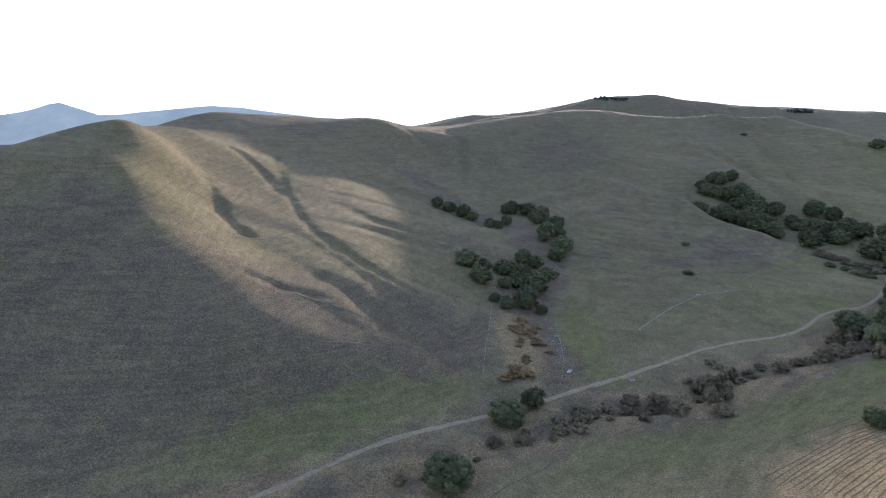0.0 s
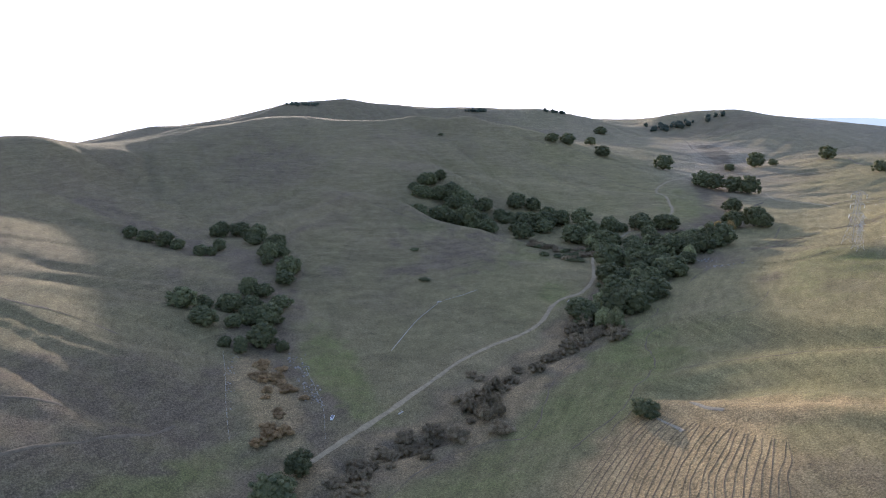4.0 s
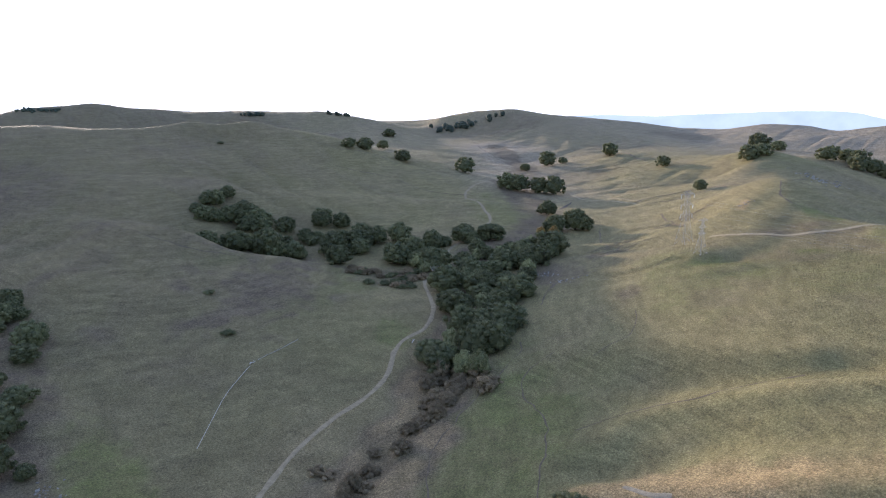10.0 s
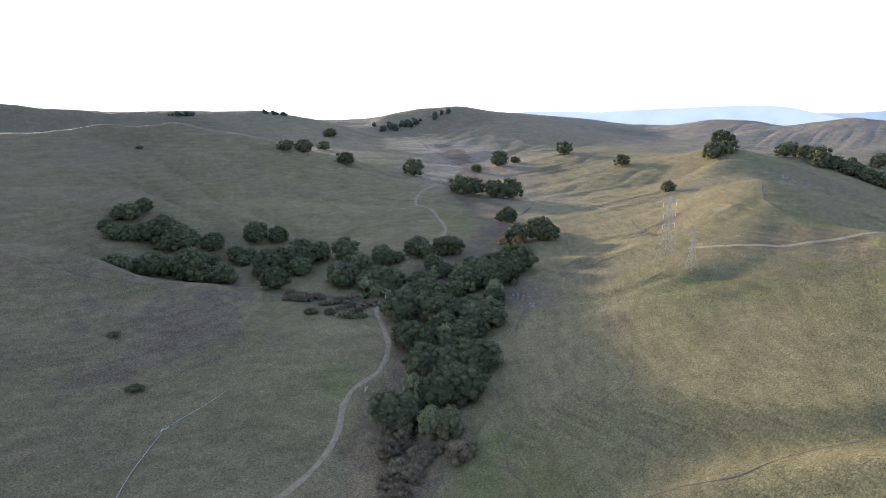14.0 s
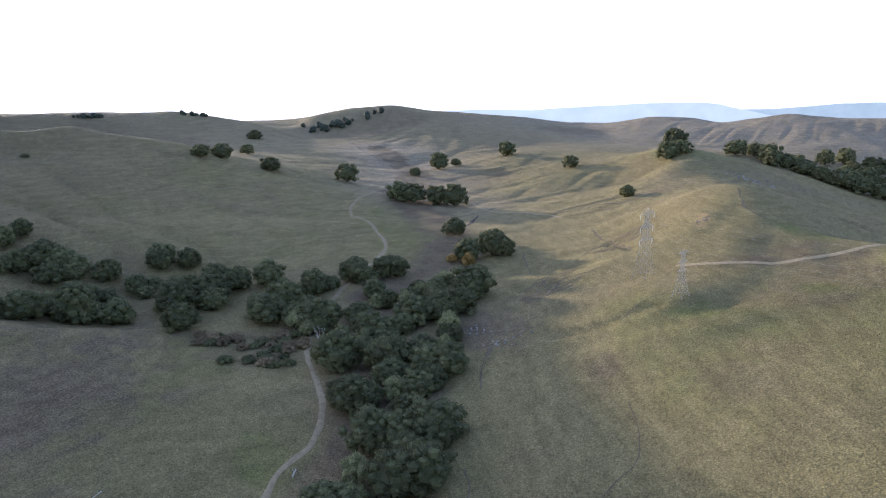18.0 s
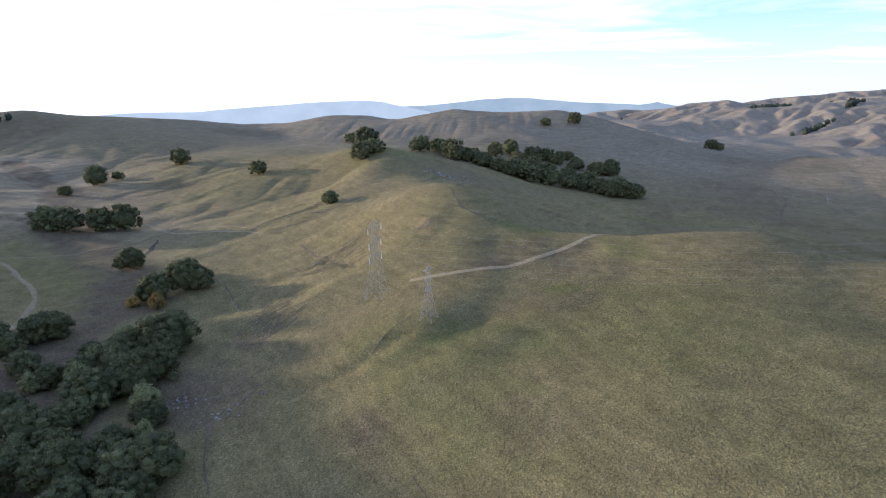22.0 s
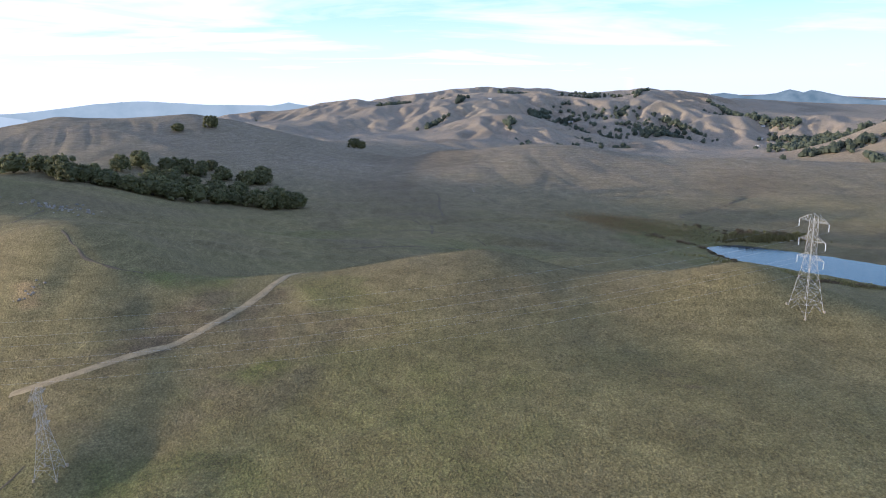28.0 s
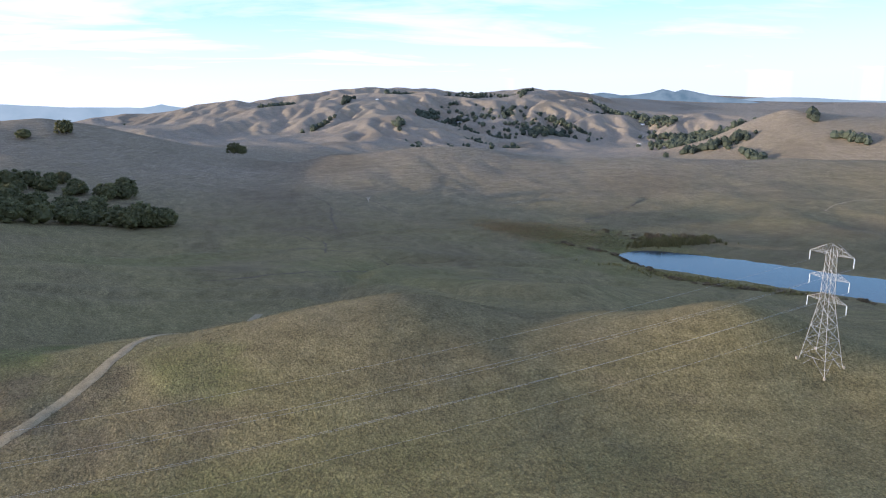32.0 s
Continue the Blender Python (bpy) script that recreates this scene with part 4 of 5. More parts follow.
# ---------------------------------------------------------------- distant ranges
def range_line(name, line, drop, mat, label, rough, seed):
    """A far mountain range: a crest that falls away on both sides."""
    c = along(line, 60.0)
    s = np.arange(len(c)) * 60.0
    crest = c[:, 2] + rough * (value_noise(s, s * 0, 420, seed) + 0.5 * value_noise(s, s * 0, 170, seed + 1) + 0.25 * value_noise(s, s * 0, 70, seed + 2))
    d = np.gradient(c[:, :2], axis=0)
    side = np.c_[-d[:, 1], d[:, 0]] / np.linalg.norm(d, axis=1)[:, None]
    rows = []
    for k, (out, fall) in enumerate(((-260, 1.0), (-170, 0.62), (-80, 0.25), (0, 0.0), (90, 0.4), (200, 1.0))):
        wave = 40 * value_noise(s, s * 0 + k * 31.0, 200, seed + 5)
        rows.append(np.c_[c[:, :2] + side * (out + (wave if k != 3 else 0))[:, None] if k != 3 else c[:, :2], crest - fall * drop])
    p = np.stack(rows, 1)
    i = np.arange(p.shape[0] * p.shape[1]).reshape(p.shape[:2])
    f = np.stack([i[:-1, :-1], i[:-1, 1:], i[1:, 1:], i[1:, :-1]], -1).reshape(-1, 4)
    ob = new(name, mesh_of(name, p.reshape(-1, 3), f, True))
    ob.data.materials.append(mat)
    return tagged(ob, label, "mountains", kind="structure")


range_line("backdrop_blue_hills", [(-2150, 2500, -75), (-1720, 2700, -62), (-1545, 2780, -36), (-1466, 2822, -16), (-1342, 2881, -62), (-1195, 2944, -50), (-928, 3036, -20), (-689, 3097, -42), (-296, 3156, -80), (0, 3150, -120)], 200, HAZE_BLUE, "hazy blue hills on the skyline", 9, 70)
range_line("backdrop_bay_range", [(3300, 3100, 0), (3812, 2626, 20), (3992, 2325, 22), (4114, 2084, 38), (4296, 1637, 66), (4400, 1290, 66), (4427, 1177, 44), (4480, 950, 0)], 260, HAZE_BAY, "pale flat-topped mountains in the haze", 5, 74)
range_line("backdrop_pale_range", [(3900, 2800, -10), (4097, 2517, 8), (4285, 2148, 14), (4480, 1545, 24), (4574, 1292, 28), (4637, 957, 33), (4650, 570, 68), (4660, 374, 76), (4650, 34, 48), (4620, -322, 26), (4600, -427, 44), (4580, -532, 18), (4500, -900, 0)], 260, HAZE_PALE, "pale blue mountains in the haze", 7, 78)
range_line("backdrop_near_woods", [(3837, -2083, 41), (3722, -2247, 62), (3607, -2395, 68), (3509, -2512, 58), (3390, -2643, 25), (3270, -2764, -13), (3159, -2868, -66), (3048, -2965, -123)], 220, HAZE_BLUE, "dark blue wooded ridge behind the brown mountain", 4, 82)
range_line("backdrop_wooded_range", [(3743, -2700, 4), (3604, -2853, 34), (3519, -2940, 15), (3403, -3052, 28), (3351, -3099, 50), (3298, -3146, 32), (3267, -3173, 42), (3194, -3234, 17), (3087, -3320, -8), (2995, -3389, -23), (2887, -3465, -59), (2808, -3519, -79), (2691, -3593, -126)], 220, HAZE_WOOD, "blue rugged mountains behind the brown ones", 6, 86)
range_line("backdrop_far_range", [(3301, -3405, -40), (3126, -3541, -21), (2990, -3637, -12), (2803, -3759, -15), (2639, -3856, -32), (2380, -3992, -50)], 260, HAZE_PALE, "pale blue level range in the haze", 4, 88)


# ---------------------------------------------------------------- trees
def blob(shape, centre, radii, rng, rings=5, sides=7, rough=0.22):
    """A lumpy closed form."""
    th = np.linspace(0.15, np.pi - 0.15, rings)
    ph = np.arange(sides) * 2 * np.pi / sides
    v = np.stack([np.sin(th)[:, None] * np.cos(ph), np.sin(th)[:, None] * np.sin(ph), np.cos(th)[:, None] * np.ones(sides)], -1).reshape(-1, 3)
    v = v * (1 + rough * rng.uniform(-1, 1, (len(v), 1))) * radii + centre
    i = np.arange(len(v)).reshape(rings, sides)
    j = np.roll(i, -1, 1)
    shape.add(v, np.stack([i[:-1], i[1:], j[1:], j[:-1]], -1).reshape(-1, 4))
    shape.add(np.r_[v[:sides], [centre + (0, 0, radii[2])]], [(k, (k + 1) % sides, sides) for k in range(sides)])


def leaves(shape, centre, radii, rng, count, size):
    """Small bent leaf sprays over a lump."""
    n = rng.normal(size=(count, 3))
    n[:, 2] = n[:, 2] * 0.9 + 0.25
    n /= np.linalg.norm(n, axis=1)[:, None]
    p = centre + n * radii * rng.uniform(0.82, 1.12, (count, 1))
    tilt = n + 0.7 * rng.normal(size=(count, 3))
    tilt /= np.linalg.norm(tilt, axis=1)[:, None]
    u = np.cross(tilt, rng.normal(size=(count, 3)))
    u /= np.linalg.norm(u, axis=1)[:, None]
    w = np.cross(tilt, u)
    s = (size * rng.uniform(0.6, 1.35, count))[:, None]
    v = np.stack([p - u * s, p - w * s * 0.7 + tilt * s * 0.25, p + u * s, p + w * s * 0.8 - tilt * s * 0.2], 1).reshape(-1, 3)
    k = np.arange(count)[:, None] * 4
    shape.add(v, k + np.array([0, 1, 2, 3]))


def limb(shape, a, b, r0, r1, rng, bends=3):
    p, last = np.asarray(a, float), r0
    for k in range(bends):
        t = (k + 1) / bends
        q = np.asarray(a) + (np.asarray(b) - a) * t + rng.normal(size=3) * np.linalg.norm(np.subtract(b, a)) * 0.07 * (t < 1)
        r = r0 + (r1 - r0) * t
        shape.beam(p, q, last, r, 6)
        p, last = q, r
    return p


def oak_meshes(seed, lumps, sprays, size):
    """A short trunk with spreading limbs under one broad, lobed crown of many small lumps, for a tree about one unit wide."""
    rng = np.random.default_rng(seed)
    wood, core, leaf = Shape(), Shape(), Shape()
    top = limb(wood, (0, 0, -0.05), rng.normal(size=3) * 0.02 + (0, 0, 0.13), 0.048, 0.038, rng, 2)
    p1, p2, p3 = rng.uniform(0, 6.28, 3)
    blob(core, np.array([0, 0, 0.32]), np.array([0.34, 0.34, 0.27]), rng, 6, 10, 0.12)
    for k in range(lumps):
        up = 1 - 1.7 * (k + 0.5) / lumps
        a = k * 2.39996 + rng.uniform(-0.25, 0.25)
        ring = math.sqrt(max(0.0, 1 - up * up))
        lobe = 1 + 0.16 * math.sin(2 * a + p1) + 0.12 * math.sin(3 * a + p2) + 0.10 * math.sin(5 * a + p3 + 3 * up)
        swell = lobe * rng.uniform(0.84, 1.10)
        c = np.array([0.37 * ring * swell * math.cos(a), 0.37 * ring * swell * math.sin(a), 0.33 + (0.33 if up > 0 else 0.33) * up * (0.75 + 0.25 * swell) + rng.uniform(-0.02, 0.02)])
        r = rng.uniform(0.075, 0.145)
        radii = np.array([r, r, r * 0.82])
        if k % 7 == 3:
            limb(wood, top, c * (0.8, 0.8, 0.9), 0.022, 0.008, rng)
        blob(core, c, radii * 0.8, rng, 4, 6, 0.2)
        leaves(leaf, c, radii, rng, sprays, size)
    return wood, core, leaf


def tree_meshes(seed, kind):
    """A trunk with limbs, and a crown, for a tree about one unit wide."""
    rng = np.random.default_rng(seed)
    wood, core, leaf = Shape(), Shape(), Shape()
    tall, clumps, spread = {"open": (0.62, 16, 0.44), "willow": (0.95, 24, 0.36), "brush": (0.5, 16, 0.42)}[kind]
    fork = {"open": 0.30, "willow": 0.12, "brush": 0.04}[kind]
    top = limb(wood, (0, 0, -0.04), rng.normal(size=3) * 0.03 + (0, 0, fork), 0.045 if kind != "brush" else 0.02, 0.035 if kind != "brush" else 0.015, rng, 2)
    for k in range(clumps):
        a = k * 2.4 + rng.uniform(-0.4, 0.4)
        out = spread * math.sqrt((k + 0.4) / clumps) * rng.uniform(0.8, 1.1)
        if kind == "open":
            z = tall * (0.86 - 0.9 * out ** 2) + rng.uniform(-0.03, 0.03)
        elif kind == "brush":
            z = tall * rng.uniform(0.25, 0.75) * (1 - 0.8 * out)
        else:
            z = tall * (0.2 + 0.68 * rng.uniform(0.1, 1.0) * (1 - 0.6 * (out / spread) ** 2))
        c = np.array([out * math.cos(a), out * math.sin(a), z])
        r = rng.uniform(0.115, 0.18) * (0.85 if kind in ("willow", "open") else 1.0)
        radii = np.array([r, r, r * (1.35 if kind == "willow" else 0.72 if kind == "open" else 0.9)])
        if k % 3 == 0 and kind != "brush":
            limb(wood, top, c - (0, 0, r * 0.4), 0.022, 0.008, rng)
        blob(core, c, radii * 0.78, rng)
        leaves(leaf, c, radii, rng, 96, 0.0225)
    if kind == "willow":
        leaves(leaf, np.array([0, 0, tall * 0.5]), np.array([0.3, 0.3, 0.46]), rng, 300, 0.026)
    return wood, core, leaf


def tree_kind(kind, seeds, mat):
    """Models of one kind of tree: a trunk and a crown each."""
    made = []
    for seed in seeds:
        wood, core, leaf = tree_meshes(seed, kind) if kind not in ("oak", "far_oak") else oak_meshes(seed, 46, 62, 0.019) if kind == "oak" else oak_meshes(seed, 30, 22, 0.036)
        leaf.v += core.v
        leaf.f += [f + leaf.n for f in core.f]
        leaf.n += core.n
        made.append((wood.mesh("trunk", BARK, True), leaf.mesh("crown", mat, False)))
    return made


def plant(name, label, category, group, model, x, y, wide, high, turn, sink=0.0):
    ob = new(name)
    ob.empty_display_size = 0.2
    ob.matrix_world = Matrix.LocRotScale((x, y, float(ground_z(x, y)) - sink), Euler((0, 0, turn)), (wide, wide, wide * high))
    tagged(ob, label, category, group)
    for piece, mesh in zip(("trunk", "crown"), model):
        kid = new(piece, mesh)
        kid.parent = ob
    return ob


OAKS = tree_kind("oak", range(100, 107), OAK_LEAF)
FAR_OAKS = tree_kind("far_oak", range(200, 206), OAK_LEAF)
OPENS = tree_kind("open", range(120, 122), OAK_LEAF)
WILLOWS = tree_kind("willow", range(130, 134), WILLOW_LEAF)
BRUSHES = tree_kind("brush", range(140, 144), BRUSH_LEAF)
RUSTS = tree_kind("brush", range(150, 152), RUST_LEAF)
REED_CLUMPS = tree_kind("brush", range(180, 182), REED)
BARE_WILLOWS = tree_kind("willow", range(134, 137), BRUSH_LEAF)
AUTUMNS = tree_kind("willow", range(170, 172), AMBER_LEAF)
DARK_SHRUBS = tree_kind("brush", range(160, 162), OAK_LEAF)
pick = random.Random(5)


def oaks(group, label, *spots):
    for x, y, w in spots:
        plant("oak_tree", label, "tree", group, pick.choice(FAR_OAKS if x + y > 1250 else OAKS), x, y, w * pick.uniform(1.05, 1.45), pick.uniform(0.8, 1.1), pick.uniform(0, 6.28), 0.1)


def thicket(name, group, label, models, count, lo, hi, outline, seed, high=(0.8, 1.1)):
    """Trees set at random inside an outline."""
    rng = random.Random(seed)
    xs, ys = [p[0] for p in outline], [p[1] for p in outline]
    done = 0
    clear = ((436, 538, 19), (1195, 350, 30), (1225, 245, 22))
    while done < count:
        x, y = rng.uniform(min(xs), max(xs)), rng.uniform(min(ys), max(ys))
        inside = False
        for (ax, ay), (bx, by) in zip(outline, outline[1:] + outline[:1]):
            if (ay > y) != (by > y) and x < (bx - ax) * (y - ay) / (by - ay) + ax:
                inside = not inside
        if inside and all(math.hypot(x - cx, y - cy) > r for cx, cy, r in clear):
            plant(name, label, "bush" if name in ("brush", "shrub") else "tree", group, rng.choice(models), x, y, rng.uniform(lo, hi), rng.uniform(*high), rng.uniform(0, 6.28), 0.1)
            done += 1


oaks("single oaks by the creek", "dark round oak tree on the valley floor", (29, 281, 17.0), (44, 298, 10.4), (-3, 227, 17.0))
oaks("oaks in the side ravine", "dark evergreen oak tree in a grassy ravine", (0, 673, 14.4), (12, 664, 15.5), (25, 652, 14.7), (35, 646, 10.9), (51, 625, 15.0), (68, 641, 10.4), (82, 709, 13.6), (97, 695, 16.4), (106, 658, 14.5), (101, 594, 14.4), (109, 561, 17.0), (100, 541, 13.5), (20, 495, 16.4), (30, 462, 15.2), (50, 492, 15.8), (59, 471, 14.1), (70, 468, 15.8), (59, 435, 13.7), (45, 431, 8.4), (69, 427, 8.2), (44, 426, 6.8), (70, 428, 6.7), (37, 436, 7.4), (106, 662, 13.8))
oaks("oaks in the side ravine", "dark evergreen oak tree in a grassy ravine", (28, 467, 11.6), (58, 618, 9.6), (78, 712, 13.3), (100, 600, 12.3))
oaks("oaks in the hollow", "dark oak tree in a shaded hollow of the hill", (328, 758, 20.0), (339, 725, 19.4), (267, 661, 18.6), (290, 652, 19.1), (314, 643, 21.6), (331, 628, 17.7), (408, 693, 18.8), (364, 617, 20.3), (344, 583, 20.0), (389, 613, 20.7), (415, 616, 19.0), (411, 566, 20.0), (438, 567, 20.1), (346, 716, 17.6), (382, 601, 15.3), (431, 603, 17.4), (421, 678, 14.9), (420, 678, 16.2), (324, 761, 15.7), (314, 659, 14.1), (326, 726, 18.4), (401, 685, 16.7))
oaks("oaks along the creek", "dark oak tree in the thicket along the creek", (188, 242, 9.6), (475, 562, 19.1), (493, 539, 19.3), (387, 559, 21.4), (400, 523, 19.3), (400, 484, 21.4), (429, 476, 20.6), (448, 464, 18.1), (361, 474, 21.9), (372, 444, 21.2), (375, 423, 18.8), (329, 434, 20.4), (316, 397, 20.7), (327, 386, 21.7), (270, 395, 18.0), (311, 410, 18.7), (298, 371, 18.9), (290, 380, 17.7), (481, 466, 21.1), (577, 507, 21.9), (560, 520, 19.0))
oaks("oaks along the creek", "dark oak tree in the thicket along the creek", (616, 569, 18.3), (631, 900, 20.2), (597, 892, 16.0), (265, 384, 18.8), (447, 468, 14.4), (581, 500, 16.0), (471, 463, 16.2), (431, 472, 14.5), (453, 471, 13.8), (629, 905, 12.3), (315, 403, 15.4), (296, 375, 12.4), (378, 415, 16.1), (451, 458, 17.4), (485, 544, 13.5), (310, 405, 12.9))
oaks("oaks up the valley", "small dark oak tree on a distant grass slope", (729, 720, 24.0), (733, 701, 24.0), (738, 673, 24.0), (740, 651, 21.0), (754, 821, 24.0), (677, 872, 24.0), (864, 1135, 20.8), (1050, 1333, 24.0), (1047, 758, 22.9), (970, 831, 24.0), (1000, 821, 13.3), (934, 602, 19.5), (910, 831, 17.9), (747, 460, 13.8), (904, 472, 24.0), (917, 462, 22.7), (942, 475, 23.3))
oaks("oaks of the far grove", "dark oak tree in the grove below the round hill", (1168, 450, 23.6), (1145, 424, 21.8), (1114, 399, 25.0), (1101, 377, 25.2), (1093, 355, 21.8), (1084, 333, 22.2), (1091, 311, 25.0), (1093, 288, 24.1), (1101, 265, 25.0), (1112, 240, 22.6), (1149, 217, 21.5), (1276, 350, 22.3), (1319, 327, 24.9), (1304, 291, 22.2), (1285, 255, 22.6), (1272, 219, 23.0), (1253, 191, 23.0), (1272, 170, 22.9), (1207, 293, 25.6), (1181, 267, 21.6), (1175, 241, 20.8), (1098, 200, 25.7), (1092, 178, 25.4), (1081, 157, 25.9))
oaks("oaks of the far grove", "dark oak tree in the grove below the round hill", (1338, 233, 20.2), (1080, 189, 20.8), (1109, 220, 18.5), (1109, 304, 21.9), (1115, 357, 21.3), (1093, 165, 21.2), (1307, 270, 20.1), (1084, 322, 14.5), (1268, 189, 19.1), (1133, 238, 18.5), (1138, 411, 18.5), (1087, 390, 21.5), (1107, 333, 19.2), (1299, 317, 16.4), (1254, 171, 16.8), (1184, 462, 14.7), (1126, 445, 21.0))
oaks("oaks on the far hills", "lone dark oak tree on a far hill", (1491, 640, 30.0), (1808, -104, 26.0), (1906, -146, 19.4), (1660, 208, 21.0), (1638, 268, 22.3))
for x, y, w in ((277, 389, 14.5), (271, 370, 15.0), (261, 379, 15.0), (258, 362, 13.3), (270, 358, 15.0), (247, 373, 13.4), (241, 354, 12.7), (227, 347, 12.2), (457, 481, 15.0), (418, 441, 15.0), (395, 443, 15.0), (558, 519, 15.0), (242, 362, 15.0), (253, 359, 15.0), (257, 343, 15.0), (268, 368, 15.0)):
    if x < 266:
        plant("brush", "tall brown leafless brush in the creek bed", "bush", "brush along the creek", pick.choice(BARE_WILLOWS), x, y, w * 0.85, pick.uniform(0.6, 0.8), pick.uniform(0, 6.28), 0.1)
    else:
        plant("willow_tree", "yellow-green willow tree among the oaks along the creek", "tree", "willows along the creek", pick.choice(WILLOWS), x, y, w, pick.uniform(0.8, 1.1), pick.uniform(0, 6.28), 0.1)
for x, y, w in ((277, 389, 11.4), (271, 370, 12.6), (261, 379, 12.1), (258, 362, 11.5), (270, 358, 12.2), (247, 373, 12.5), (241, 354, 11.6), (227, 347, 10.6), (220, 349, 8.1), (150, 330, 12.1), (163, 348, 8.4), (139, 286, 12.8), (140, 327, 12.1), (69, 293, 12.2), (84, 301, 11.4), (98, 306, 11.7), (113, 305, 12.2), (120, 294, 12.9), (36, 266, 13.0), (56, 287, 9.5), (242, 362, 13.0), (253, 359, 12.9), (257, 343, 12.4), (223, 348, 9.5), (200, 342, 9.4), (268, 368, 13.0), (76, 292, 7.7), (242, 357, 7.3), (65, 287, 7.8), (161, 354, 8.0), (214, 352, 8.1), (226, 354, 8.6), (247, 356, 9.9), (269, 360, 8.3), (198, 342, 7.6), (259, 354, 7.8), (250, 356, 9.2), (264, 344, 11.1), (279, 371, 9.9), (221, 351, 10.1), (272, 376, 8.5), (257, 374, 8.7)):
    plant("brush", "brown leafless brush beside the creek bed", "bush", "brush along the creek", pick.choice(BRUSHES), x, y, w, pick.uniform(0.7, 1.1), pick.uniform(0, 6.28), 0.1)
for x, y, w in ((52, 405, 11.1), (55, 386, 11.4), (58, 369, 10.5), (39, 329, 10.3), (46, 330, 9.9), (39, 337, 8.0), (54, 387, 8.7), (33, 327, 9.6), (49, 390, 9.9), (40, 335, 7.0), (49, 386, 10.0)):
    plant("brush", "rust-coloured autumn brush in the ravine", "bush", "autumn brush in the ravine", pick.choice(RUSTS), x, y, w, pick.uniform(0.6, 0.9), pick.uniform(0, 6.28), 0.1)
for x, y, w in ((217, 557, 11.0), (202, 505, 13.0), (339, 517, 13.0), (331, 526, 13.0), (359, 517, 13.0), (349, 517, 13.0), (449, 972, 12.0)):
    plant("shrub", "low dark shrub on the shaded slope", "bush", "shrubs on the slope", pick.choice(DARK_SHRUBS), x, y, w * 0.75, pick.uniform(0.75, 0.95), pick.uniform(0, 6.28), 0.1)
thicket("shrub", "scrub beside the track", "low dark brown scrub beside the farm track", DARK_SHRUBS + BRUSHES, 40, 6, 10, [(334, 562), (347, 538), (338, 504), (350, 497), (360, 512), (380, 505), (382, 528), (364, 552), (348, 566)], 43, (0.75, 1.1))
plant("autumn_tree", "rust-orange autumn tree among the creek oaks", "tree", "", AUTUMNS[0], 545, 509, 14, 0.85, 1.0, 0.1)
plant("autumn_tree", "small amber autumn tree beside the creek oaks", "tree", "", AUTUMNS[1], 548, 527, 11, 0.7, 2.2, 0.1)
plant("oak_tree", "open umbrella-shaped oak tree with a bare trunk", "tree", "oaks along the creek", OPENS[0], 487, 540, 25, 1.0, 0.6, 0.1)
plant("oak_tree", "open umbrella-shaped oak tree with a bare trunk", "tree", "oaks along the creek", OPENS[1], 470, 556, 20, 1.1, 2.0, 0.1)

oaks("single oaks by the creek", "small dark round oak tree on the green slope", (189, 246, 9.5))

CREEK_WOOD = [(389, 575), (439, 575), (477, 558), (500, 520), (484, 462), (430, 450), (379, 413), (308, 376), (280, 378), (272, 396), (312, 437), (362, 470), (385, 530)]
thicket("oak_tree", "oaks along the creek", "dark oak tree in the thicket along the creek", OAKS, 38, 13, 21, CREEK_WOOD, 31)
thicket("willow_tree", "willows along the creek", "yellow-green willow tree among the oaks along the creek", WILLOWS, 30, 10, 16, CREEK_WOOD, 32)
thicket("brush", "brush along the creek", "brown leafless brush beside the creek bed", BRUSHES, 26, 6, 11, [(300, 395), (270, 362), (215, 340), (180, 335), (150, 312), (160, 338), (230, 368), (270, 392)], 33)
thicket("brush", "brush along the creek", "brown leafless brush beside the creek bed", BRUSHES, 24, 5, 10, [(150, 335), (110, 306), (60, 296), (10, 256), (-30, 232), (-20, 228), (60, 270), (110, 290), (155, 318)], 34)
thicket("brush", "brush along the creek", "tall brown leafless brush in the creek bed", BARE_WILLOWS, 12, 6, 10, [(165, 350), (140, 325), (120, 300), (150, 300), (170, 335)], 35)
thicket("oak_tree", "oaks in the hollow", "dark oak tree in a shaded hollow of the hill", OAKS, 40, 13, 21, [(306, 757), (345, 770), (354, 729), (379, 690), (392, 660), (425, 632), (391, 612), (354, 607), (323, 622), (297, 645), (272, 675)], 36)
thicket("willow_tree", "willows in the hollow", "pale green willow tree among the hollow's oaks", WILLOWS, 12, 10, 15, [(300, 690), (345, 700), (420, 640), (400, 600), (350, 605), (300, 640)], 37)
thicket("oak_tree", "oaks in the side ravine", "dark evergreen oak tree in a grassy ravine", OAKS, 14, 10, 17, [(17, 504), (37, 466), (60, 440), (82, 466), (86, 505), (70, 525)], 38)
thicket("oak_tree", "oaks in the side ravine", "dark evergreen oak tree in a grassy ravine", OAKS, 14, 10, 16, [(77, 720), (112, 680), (122, 600), (112, 550), (95, 560), (95, 640), (70, 700)], 39)
thicket("brush", "autumn brush in the ravine", "rust-coloured autumn brush in the ravine", RUSTS, 9, 5, 9, [(46, 410), (64, 410), (64, 345), (40, 330)], 40, (0.5, 0.8))
thicket("oak_tree", "oaks of the far grove", "dark oak tree in the grove below the round hill", FAR_OAKS, 32, 16, 25, [(1200, 440), (1085, 385), (1075, 321), (1089, 245), (1120, 215), (1290, 175), (1330, 215), (1290, 300), (1180, 330), (1230, 400)], 41)
